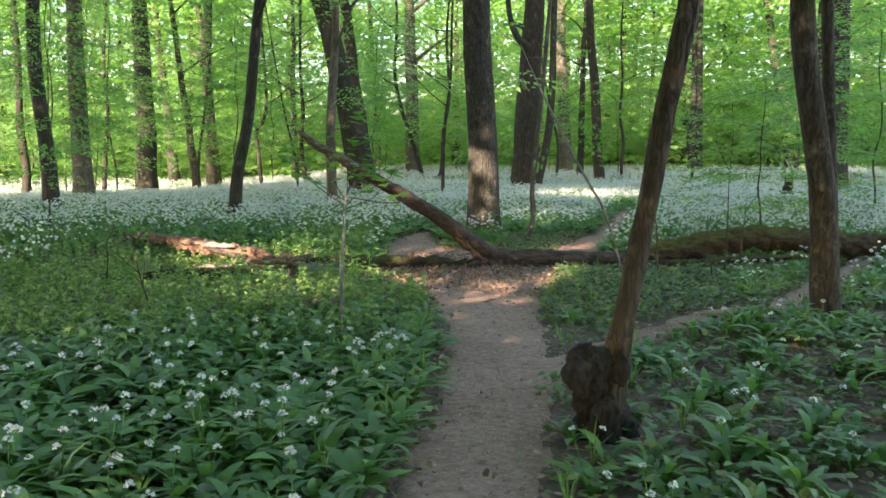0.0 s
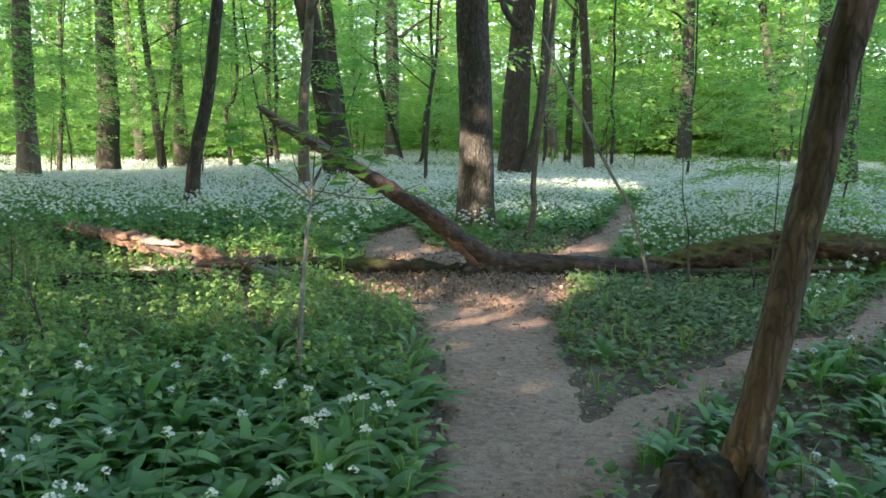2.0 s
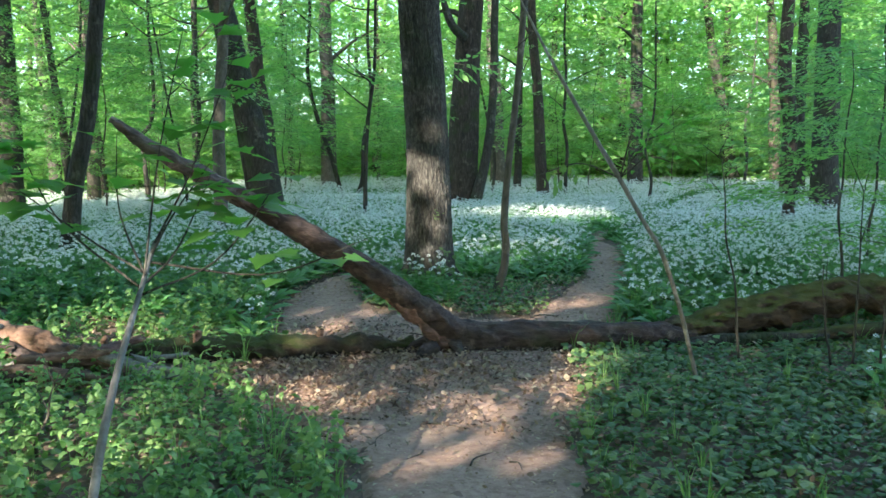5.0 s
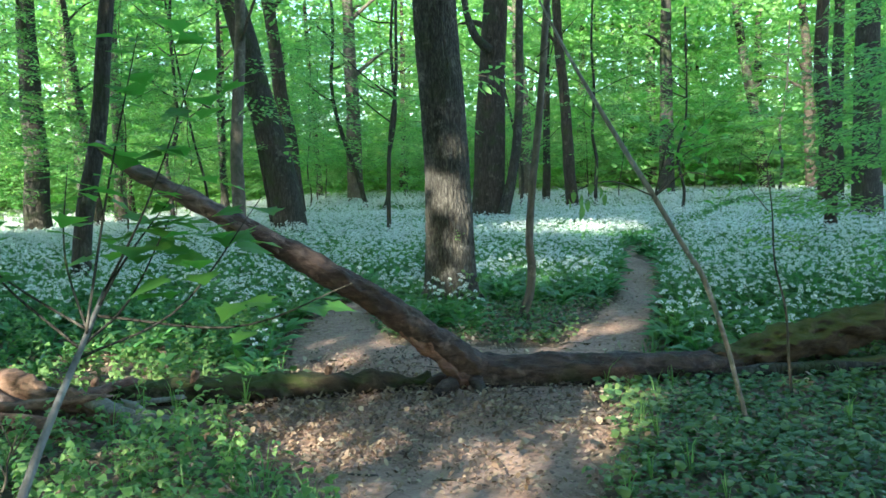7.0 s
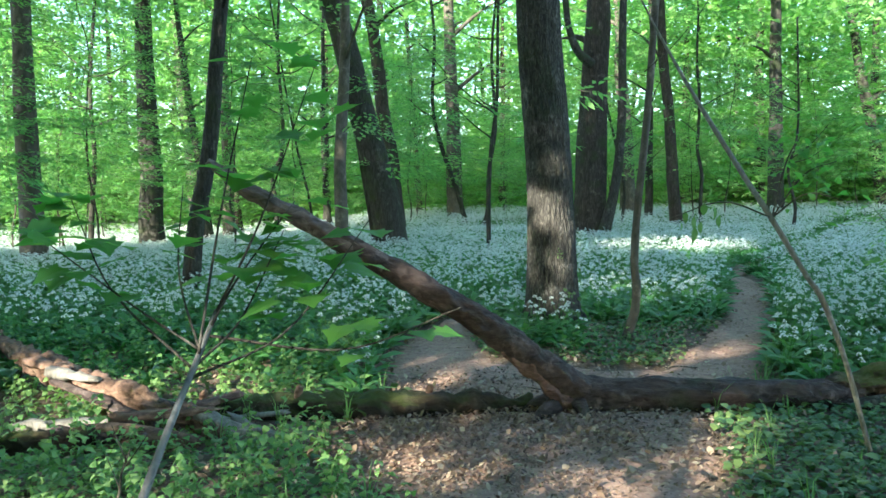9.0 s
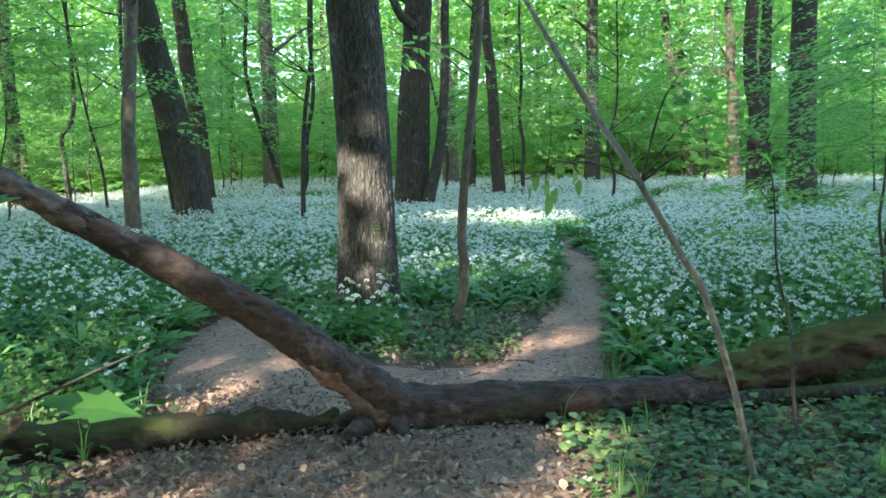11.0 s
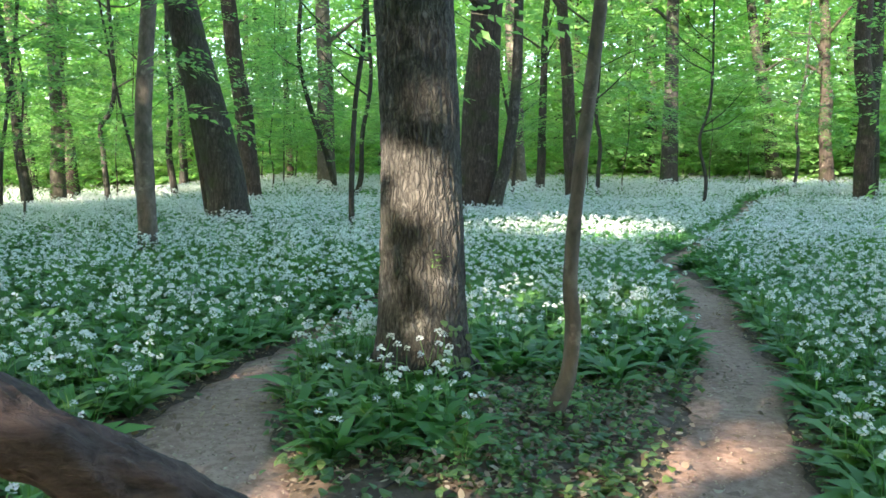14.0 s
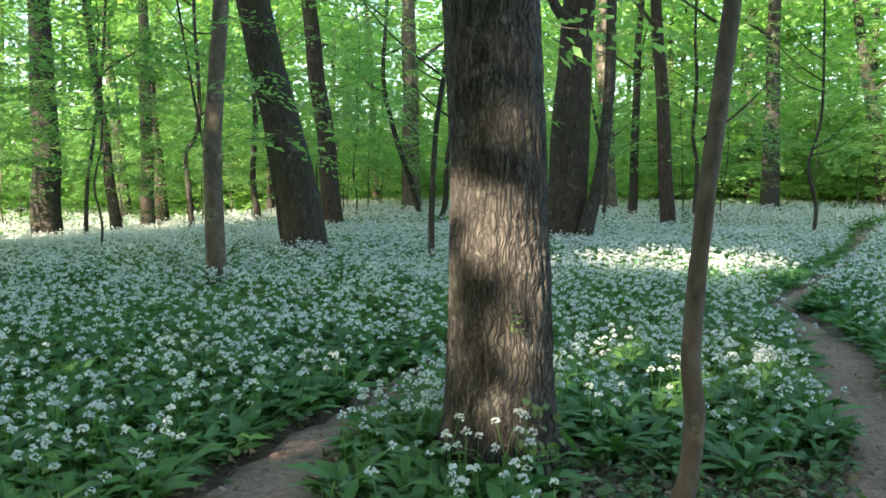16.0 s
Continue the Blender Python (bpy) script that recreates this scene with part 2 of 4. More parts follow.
def tube(points, radii, sides=12, lump=0.0, seed=0.0, ridges=0.0, cap=True, fine=0, rugged=0.0):
    """A tapered, lumpy stem along points. ridges: depth of furrows that run along it."""
    p, r = np.asarray(points, float), np.asarray(radii, float)
    if fine:
        # a smooth curve through the points
        t = np.linspace(0, len(p) - 1, fine)
        i = np.clip(t.astype(int), 0, len(p) - 2)
        q = np.concatenate([[2 * p[0] - p[1]], p, [2 * p[-1] - p[-2]]])
        u = (t - i)[:, None]
        a, b, c, d = q[i], q[i + 1], q[i + 2], q[i + 3]
        r = np.interp(t, np.arange(len(r)), r)
        p = 0.5 * (2 * b + (c - a) * u + (2 * a - 5 * b + 4 * c - d) * u ** 2 + (3 * b - a - 3 * c + d) * u ** 3)
    way = np.gradient(p, axis=0)
    way /= np.linalg.norm(way, axis=1)[:, None]
    side = np.array([1.0, 0.0, 0.0]) if abs(way[:, 0]).mean() < 0.7 else np.array([0.0, 1.0, 0.0])
    one = np.cross(way, side)
    one /= np.linalg.norm(one, axis=1)[:, None]
    two = np.cross(way, one)
    angle = np.arange(sides) * 2 * np.pi / sides
    length = np.concatenate([[0], np.cumsum(np.linalg.norm(np.diff(p, axis=0), axis=1))])
    rows = []
    for k in range(len(p)):
        ring = []
        for a in angle:
            g = r[k]
            n = Vector((math.cos(a), math.sin(a), 0))
            if lump:
                g *= 1 + lump * noise.noise(n * 1.3 + Vector((seed, 0, length[k] * 1.4 / max(0.3, r[0] * 4))))
            if ridges:
                w = noise.noise(Vector((n.x * r[k] * 36, n.y * r[k] * 36, length[k] * 4.5 + seed)))
                w2 = noise.noise(Vector((n.x * r[k] * 75, n.y * r[k] * 75, length[k] * 10 + seed)))
                g -= ridges * (1 - min(1, abs(w) * 3.2)) - ridges * 0.4 * w2
            if rugged:
                here = p[k] + r[k] * (math.cos(a) * one[k] + math.sin(a) * two[k])
                g += rugged * noise.fractal(Vector(here) * 8.0 + Vector((seed, 0, 0)), 0.8, 2.1, 4)
            ring.append(p[k] + g * (math.cos(a) * one[k] + math.sin(a) * two[k]))
        rows.append(ring)
    v = np.array(rows).reshape(-1, 3)
    f = []
    for k in range(len(p) - 1):
        for j in range(sides):
            a, b = k * sides + j, k * sides + (j + 1) % sides
            f += [(a, b, b + sides), (a, b + sides, a + sides)]
    if cap:
        v = np.concatenate([v, p[:1], p[-1:]])
        n, top = len(v), (len(p) - 1) * sides
        f += [(n - 2, (j + 1) % sides, j) for j in range(sides)]
        f += [(n - 1, top + j, top + (j + 1) % sides) for j in range(sides)]
    return v, np.array(f)


def part(name, soup, materials, parent, label="", smooth=False):
    ob = new(name, soup.mesh(name, materials, smooth))
    ob.parent = parent
    return tagged(ob, label)


def stem_part(name, vf, material, parent, label=""):
    ob = new(name, soup_mesh(name, vf[0], vf[1], None, [material], True))
    ob.parent = parent
    return tagged(ob, label)


def thing(name, x, y, z, label, category, group="", yaw=0.0):
    ob = new(name)
    ob.empty_display_size = 0.2
    ob.matrix_basis = pose(x, y, z, 0, 0, yaw)
    return tagged(ob, label, category, group)


# ---- the lie of the land ----
def smooth01(v):
    v = np.clip(v, 0, 1)
    return v * v * (3 - 2 * v)


def ground_z(x, y):
    """Height of the ground: level, a low rise beyond the fallen trunk, and soft hummocks."""
    x, y = np.asarray(x, float), np.asarray(y, float)
    z = 0.11 * smooth01((y - 11.0) / 2.5)
    z = z + 0.05 * np.exp(-((x - 0.8) ** 2 + (y - 13.7) ** 2) / 0.8)
    z = z + 0.025 * np.sin(x * 0.9 + 1.3) * np.sin(y * 0.7 + 0.4) + 0.012 * np.sin(x * 2.3 + y * 1.1)
    # the wood falls away a little on one side
    z = z - 0.75 * smooth01((-x - 2.5) / 11) * smooth01((y - 19) / 18)
    far = np.clip((np.hypot(x, y - 15) - 60) / 200, 0, 1)
    return z + 3.0 * far


def along(points, x, y):
    """How far outside a path's edge each place lies (minus: on it). points: x, y, half the width."""
    best = np.full(np.shape(x), 1e9)
    for (x0, y0, w0), (x1, y1, w1) in zip(points[:-1], points[1:]):
        dx, dy = x1 - x0, y1 - y0
        u = np.clip(((x - x0) * dx + (y - y0) * dy) / (dx * dx + dy * dy), 0, 1)
        best = np.minimum(best, np.hypot(x - x0 - u * dx, y - y0 - u * dy) - (w0 + u * (w1 - w0)))
    return best


MAIN_PATH = [(0.0, -14, 0.4), (0.0, 0, 0.36), (0.08, 3.6, 0.33), (0.22, 4.6, 0.38), (0.38, 6.1, 0.42), (0.45, 7.5, 0.46), (0.42, 8.7, 0.6), (0.3, 9.5, 0.85), (0.25, 10.2, 1.15), (0.35, 11.25, 1.05)]
RIGHT_PATH = [(0.9, 11.35, 0.75), (1.72, 11.95, 0.4), (2.13, 12.95, 0.31), (2.68, 14.2, 0.27), (2.95, 15.3, 0.26), (3.5, 17.0, 0.25), (3.82, 18.3, 0.22), (3.85, 19.4, 0.2), (4.6, 20.6, 0.17), (6.2, 23.4, 0.15), (7.7, 26.2, 0.16), (11.0, 33.0, 0.25), (15.5, 40, 0.3)]
LEFT_PATH = [(0.1, 11.4, 0.75), (-0.38, 12.1, 0.5), (-0.47, 13.1, 0.36), (-0.4, 14.0, 0.26), (-0.22, 14.8, 0.2), (0.0, 15.4, 0.13), (0.25, 16.3, 0.1), (0.9, 18.0, 0.08)]
SIDE_PATH = [(0.55, 5.5, 0.24), (1.15, 6.5, 0.2), (2.1, 7.5, 0.2), (3.3, 8.4, 0.19), (4.4, 9.9, 0.22), (5.6, 11.6, 0.2), (8.5, 14.2, 0.2)]


def off_path(x, y):
    x, y = np.asarray(x, float), np.asarray(y, float)
    return np.minimum.reduce([along(p, x, y) for p in (MAIN_PATH, RIGHT_PATH, LEFT_PATH, SIDE_PATH)])


def ground_mesh():
    """One sheet: fine squares near the walk, wider ones towards the horizon."""
    def steps(lo, hi, near_lo, near_hi, fine):
        out, at, step = [near_lo], near_lo, fine
        while at < near_hi:
            at += fine
            out.append(at)
        while at < hi:
            step *= 1.35
            at += step
            out.append(at)
        at, step = near_lo, fine
        while at > lo:
            step *= 1.35
            at -= step
            out.insert(0, at)
        return np.array(out)
    xs, ys = steps(-900, 900, -7, 9, 0.07), steps(-900, 900, 2, 22, 0.07)
    gx, gy = np.meshgrid(xs, ys)
    z = ground_z(gx, gy)
    edge = off_path(gx, gy)
    rough = np.array([noise.noise(Vector((a, b, 0)) * 3.1) for a, b in zip(gx.ravel(), gy.ravel())]).reshape(gx.shape)
    # the trodden path lies a little lower than the banks
    z = z + 0.03 * smooth01((edge + 0.08) / 0.22) + 0.012 * rough
    v = np.stack([gx, gy, z], -1).reshape(-1, 3)
    h, w = gx.shape
    i = (np.arange(h - 1)[:, None] * w + np.arange(w - 1)[None]).ravel()
    f = np.concatenate([np.stack([i, i + 1, i + w + 1], -1), np.stack([i, i + w + 1, i + w], -1)])
    return v, f


ground_v, ground_f = ground_mesh()
ground = tagged(new("ground", soup_mesh("ground", ground_v, ground_f, None, [SOIL], True)), "dark forest soil with litter", "ground", kind="structure")


def path_mesh():
    """The trodden earth, a thin uneven crust on the ground."""
    xs, ys = np.arange(-3, 13, 0.06), np.arange(-14, 36, 0.06)
    gx, gy = np.meshgrid(xs, ys)
    ragged = np.array([noise.fractal(Vector((a, b, 3.0)) * 2.4, 1.0, 2.0, 3) for a, b in zip(gx.ravel(), gy.ravel())]).reshape(gx.shape)
    inside = off_path(gx, gy) + 0.09 * ragged
    rough = np.array([noise.noise(Vector((a, b, 0)) * 3.1) for a, b in zip(gx.ravel(), gy.ravel())]).reshape(gx.shape)
    z = ground_z(gx, gy) + 0.012 + 0.012 * rough + np.clip(-inside, 0, 0.12) * 0.1 + 0.006 * ragged - np.where(inside > -0.02, 0.03, 0)
    h, w = gx.shape
    i = (np.arange(h - 1)[:, None] * w + np.arange(w - 1)[None])
    keep = (inside < 0.02)
    keep = (keep[:-1, :-1] & keep[1:, :-1] & keep[:-1, 1:] & keep[1:, 1:])
    i = i[keep]
    f = np.concatenate([np.stack([i, i + 1, i + w + 1], -1), np.stack([i, i + w + 1, i + w], -1)])
    used, back = np.unique(f, return_inverse=True)
    return np.stack([gx, gy, z], -1).reshape(-1, 3)[used], back.reshape(-1, 3)


path_v, path_f = path_mesh()
tagged(new("footpath", soup_mesh("footpath", path_v, path_f, None, [TRODDEN], True)), "trodden pale earth footpath forking in the wood", "path", kind="structure")


# ---- leaf pieces ----
def leaf_shape(length, width, droop=0.0, fold=0.0):
    """A pointed oval leaf along +x, folded along its rib."""
    v = [(0, 0, 0), (0.35 * length, 0.5 * width, fold), (0.35 * length, -0.5 * width, fold), (0.7 * length, 0.42 * width, fold - droop * 0.4), (0.7 * length, -0.42 * width, fold - droop * 0.4), (length, 0, -droop)]
    return np.array(v, float), np.array([(0, 2, 1), (1, 2, 4), (1, 4, 3), (3, 4, 5)])


def small_leaf(length, width):
    return np.array([(0, 0, 0), (0.45 * length, 0.5 * width, 0.1 * width), (0.45 * length, -0.5 * width, 0.1 * width), (length, 0, -0.08 * length)], float), np.array([(0, 2, 1), (1, 2, 3)])


def turned(v, yaw=0.0, pitch=0.0, roll=0.0, at=(0, 0, 0)):
    m = np.array(Euler((roll, -pitch, yaw)).to_matrix())
    return v @ m.T + np.asarray(at)


def spray_template(rng, leaf=0.1, count=32, reach=0.85):
    """A flat twig of leaves, alternate along both sides with short side twigs."""
    s = Soup()
    for k in range(count):
        u = (k + 0.5) / count
        hand = 1 if k % 2 else -1
        off = rng.uniform(0.02, 0.30) * math.sin(math.pi * min(1, u * 0.9 + 0.15)) * reach
        v, f = small_leaf(leaf * rng.uniform(0.75, 1.25), leaf * rng.uniform(0.5, 0.68))
        at = (u * reach, hand * off, -0.12 * reach * u * u + rng.normal(0, 0.025))
        s.add(turned(v, hand * rng.uniform(0.3, 1.2), rng.normal(-0.12, 0.15), rng.normal(0, 0.2), at), f)
    twig = np.array([(0, 0, 0.004), (0, 0, -0.004), (reach * 0.9, 0, -0.1 * reach)])
    return s.add(twig, [(0, 1, 2)], 1).arrays()


def clump_template(rng, leaf=0.3, count=9, reach=0.6):
    """A tuft of foliage for crowns far overhead and for the added sun blocker."""
    s = Soup()
    for k in range(count):
        v, f = small_leaf(leaf * rng.uniform(0.7, 1.3), leaf * rng.uniform(0.6, 0.85))
        s.add(turned(v, rng.uniform(0, 6.28), rng.normal(0, 0.5), rng.normal(0, 0.5), rng.normal(0, reach * 0.45, 3) * (1, 1, 0.5)), f)
    return s.arrays()


RNG = np.random.default_rng(7)
SPRAYS = [spray_template(RNG) for _ in range(6)]
FAR_SPRAYS = [spray_template(RNG, 0.31, 20, 1.75) for _ in range(6)]
CLUMPS = [clump_template(RNG) for _ in range(6)]


def crown_mesh(name, rng, low, high, wide, count, templates, size=1.0):
    """Foliage in loose tiers round a stem: sprays reach out, tiers thin towards the top."""
    h = low + (high - low) * rng.random(count) ** 1.1
    tier = np.round(h / 0.62) * 0.62 + rng.normal(0, 0.07, count)
    yaw = rng.random(count) * 6.283
    lobe = 0.7 + 0.45 * np.sin(yaw * 2 + tier * 1.7) * np.sin(yaw * 3 + tier)
    out = (0.15 + 0.85 * rng.random(count) ** 0.6) * wide * lobe * np.clip(1.15 - 0.75 * (tier - low) / (high - low), 0.2, 1)
    places = np.stack([np.cos(yaw) * out, np.sin(yaw) * out, tier + 0.12 * out * (rng.random(count) - 0.4)], -1)
    s = Soup().scatter(templates, places, yaw + rng.normal(0, 0.6, count), size * rng.uniform(0.7, 1.25, count), rng, 0.18)
    return s.mesh(name, [TREE_LEAF, TWIG])


# ---- trees ----
CROWN_HIGH = [crown_mesh("crown", RNG, 9.0, 16, 4.2, 85, CLUMPS, 1.4) for _ in range(3)]
CROWN_MID = [crown_mesh("crown", RNG, 2.8, 10.0, 3.6, 88, SPRAYS, 1.3) for _ in range(3)]
CROWN_THIN = [crown_mesh("crown", RNG, 2.0, 9.5, 4.8, 150, SPRAYS, 1.15) for _ in range(4)]


def stem_line(height, lean, bend, rng, n=9, wobble=0.02):
    """Points up a stem that leans and bends a little."""
    pts = []
    for k in range(n):
        u = k / (n - 1)
        h = height * u
        pts.append((lean[0] * h + bend[0] * h * h + (rng.normal(0, wobble) if 0 < k else 0), lean[1] * h + bend[1] * h * h + (rng.normal(0, wobble) if 0 < k else 0), h - (0.12 if k == 0 else 0)))
    return pts


def forest_tree(x, y, r, lean=(0, 0), bend=(0, 0), height=14.0, bark=None, label="", low=True, thin=False, seed=0, sides=16, second=None, wobble=0.03, flare=1.45):
    """A woodland tree: a flared, tapering trunk, side limbs and a leafy crown."""
    rng = np.random.default_rng(1000 + seed)
    tree = thing("forest_tree", x, y, float(ground_z(x, y)), label or "slender dark woodland tree rising from garlic", "tree", "woodland trees")
    line = stem_line(height, lean, bend, rng, 12, wobble)
    hs = np.linspace(0, 1, 12)
    radii = r * (1.0 - 0.72 * hs)
    pts = [line[0], tuple(0.85 * np.array(line[0]) + 0.15 * np.array(line[1])), tuple(0.6 * np.array(line[0]) + 0.4 * np.array(line[1]))] + line[1:]
    radii = [r * flare, r * 1.15, r * 1.03] + list(radii[1:])
    stem_part("trunk", tube(pts, radii, sides, 0.12, seed * 3.7, fine=48), bark or BARK_DARK, tree)
    if second:
        dx, dy, r2, lx, ly = second
        l2 = [(dx + lx * h, dy + ly * h, h - 0.1) for h in np.linspace(0, height * 0.8, 9)]
        stem_part("second_trunk", tube(l2, r2 * (1 - 0.6 * np.linspace(0, 1, 9)), 12, 0.12, seed + 9.0, fine=30), bark or BARK_DARK, tree)
    for k in range(4):
        h = height * rng.uniform(0.3, 0.75)
        base = np.array([np.interp(h, [p[2] for p in line], [p[c] for p in line]) for c in (0, 1)] + [h])
        a, reach = rng.uniform(0, 6.28), rng.uniform(1.2, 2.6)
        tip = base + (math.cos(a) * reach, math.sin(a) * reach, reach * rng.uniform(0.3, 0.9))
        stem_part("limb", tube([base, 0.5 * (base + tip) + (0, 0, 0.15), tip], [r * 0.28, r * 0.18, r * 0.05], 6, fine=8), bark or BARK_DARK, tree)
    top = np.array(line[-1])
    for kind, on in ((CROWN_HIGH, True), (CROWN_MID, low)):
        if on:
            c = new("crown", kind[seed % 3])
            c.parent = tree
            c.matrix_basis = pose(top[0] * 0.7, top[1] * 0.7, 0, 0, 0, seed * 77.0)
    if thin:
        c = new("crown", CROWN_THIN[seed % 4])
        c.parent = tree
        c.matrix_basis = pose(top[0] * 0.4, top[1] * 0.4 + 1.2, 0, 0, 0, seed * 77.0)
    return tree


def young_tree_kinds():
    """Understorey trees: thin stems with leaves in flat tiers."""
    kinds = []
    for k in range(5):
        rng = np.random.default_rng(50 + k)
        h = (4.0, 5.5, 7.0, 6.0, 8.0)[k]
        pts = stem_line(h, rng.normal(0, 0.05, 2), (0, 0), rng, 9, 0.06)
        kinds.append((soup_mesh("trunk", *tube(pts, np.linspace(0.028, 0.007, 9), 7, 0.1, k, fine=24), None, [TWIG], True),
                      crown_mesh("crown", rng, 1.0 + 0.25 * k, h, 2.0 + 0.2 * k, 95 + 24 * k, SPRAYS, 1.15)))
    return kinds


YOUNG = young_tree_kinds()


def young_tree(x, y, k, yaw, size):
    tree = thing("young_tree", x, y, float(ground_z(x, y)) - 0.03, "young understorey tree with fresh green leaves in tiers", "tree", "understorey trees", yaw)
    tree.scale = (size, size, size)
    for name, me in zip(("trunk", "crown"), YOUNG[k % 5]):
        new(name, me).parent = tree
    return tree


def main_tree():
    """The stout furrowed trunk at the fork of the path."""
    x, y = 0.66, 14.0
    z = float(ground_z(x, y))
    tree = thing("forest_tree", x, y, z, "stout tree with grey furrowed bark at the path's fork", "tree", "woodland trees")
    hs = np.array([-0.15, 0.0, 0.1, 0.22, 0.4, 0.7, 1.2, 2.0, 3.2, 5.0, 7.0])
    rr = np.array([0.40, 0.345, 0.31, 0.285, 0.265, 0.25, 0.236, 0.228, 0.22, 0.2, 0.17])
    pts = [(-0.035 * h + 0.02 * math.sin(h * 1.3), 0.0, h) for h in hs]
    stem_part("trunk", tube(pts, rr, 150, 0.05, 2.0, ridges=0.013, fine=300), BARK_MAIN, tree)
    upper = [(-0.035 * h + 0.02 * math.sin(h * 1.3), 0.0, h) for h in np.linspace(6.9, 15, 8)]
    stem_part("upper_trunk", tube(upper, np.linspace(0.172, 0.06, 8), 20, 0.08, 5, fine=24), BARK_MAIN, tree)
    for a, reach in ((2.6, 0.55), (3.9, 0.45), (5.2, 0.55), (0.3, 0.6), (1.4, 0.5)):
        line = [(math.cos(a) * d, math.sin(a) * d, h) for d, h in ((0.12, 0.28), (0.27, 0.1), (reach * 0.75, 0.0), (reach, -0.08))]
        stem_part("root", tube(line, [0.1, 0.09, 0.06, 0.03], 12, 0.15, a, fine=12), BARK_MAIN, tree)
    c = new("crown", CROWN_HIGH[0])
    c.parent = tree
    # ivy climbs the foot, a sprig shoots from the bark
    rng = np.random.default_rng(3)
    for k in range(70):
        a, h = rng.normal(-1.0, 0.42), abs(rng.normal(0, 0.22)) + 0.04
        d = float(np.interp(h, hs, rr)) + 0.012
        v, f = leaf_shape(rng.uniform(0.03, 0.055), rng.uniform(0.03, 0.05), 0.008, 0.004)
        part("ivy_leaf", Soup().add(turned(v, a + rng.normal(0, 0.5), rng.uniform(-1.2, -0.2), rng.normal(0, 0.4), (math.cos(a) * d - 0.035 * h, math.sin(a) * d, h)), f), [IVY_LEAF], tree)
    for k in range(14):
        v, f = leaf_shape(rng.uniform(0.02, 0.035), 0.02, 0.004, 0.003)
        part("sprig_leaf", Soup().add(turned(v, rng.uniform(-2.5, -0.5), rng.normal(0.1, 0.5), 0, np.array((0.06, -0.25, 0.76)) + rng.normal(0, 0.03, 3) * (1, 0.4, 1)), f), [HERB_LEAF], tree)
    return tree


def thin_tree(points, radii, bark, label, name="sapling", sides=12, category="tree", lump=0.12, fine=40):
    """A thin stem through its points in the world; the first point is its foot."""
    foot = np.array(points[0], float)
    tree = thing(name, *foot, label, category)
    stem_part("stem", tube(np.array(points) - foot, radii, sides, lump, foot[0], fine=fine), bark, tree)
    return tree


main_tree()
# the slim tree beside the stout one
z0 = float(ground_z(1.32, 13.15))
slim = thin_tree([(1.255, 13.15, z0 - 0.05), (1.28, 13.15, z0 + 0.09), (1.335, 13.16, z0 + 0.27), (1.355, 13.16, z0 + 0.5), (1.335, 13.16, z0 + 0.78), (1.375, 13.17, z0 + 1.3), (1.44, 13.18, z0 + 1.9), (1.50, 13.2, z0 + 2.6), (1.62, 13.25, z0 + 4.5), (1.6, 13.3, z0 + 7)],
          [0.066, 0.046, 0.041, 0.039, 0.037, 0.035, 0.034, 0.032, 0.025, 0.01], BARK_GREY, "slim smooth grey-brown tree beside the stout trunk", "slim_tree", 16, "tree", 0.2, 60)


for limb_h, limb_a, limb_l in ((1.62, 0.3, 0.3), (2.05, 2.4, 0.4), (2.5, 5.6, 0.5)):
    lx = float(np.interp(limb_h, [0, 0.75, 1.3, 1.9, 2.6], [0.02, 0.04, 0.07, 0.13, 0.18]))
    stem_part("branch", tube([(lx, 0.02, limb_h), (lx + 0.5 * limb_l * math.cos(limb_a), 0.5 * limb_l * math.sin(limb_a), limb_h + 0.35 * limb_l), (lx + limb_l * math.cos(limb_a), limb_l * math.sin(limb_a), limb_h + 0.8 * limb_l)], [0.006, 0.004, 0.0015], 6, fine=10), TWIG, slim)
for k in range(12):
    v, f = leaf_shape(0.07 + 0.005 * (k % 4), 0.045, 0.012, 0.006)
    part("shoot_leaf", Soup().add(turned(v, k * 2.4, 0.15, 0.1, (0.05 + 0.06 * math.cos(k * 2.4), -0.03 + 0.06 * math.sin(k * 2.4), 0.12 + 0.012 * k)), f), [HERB_LEAF], slim)


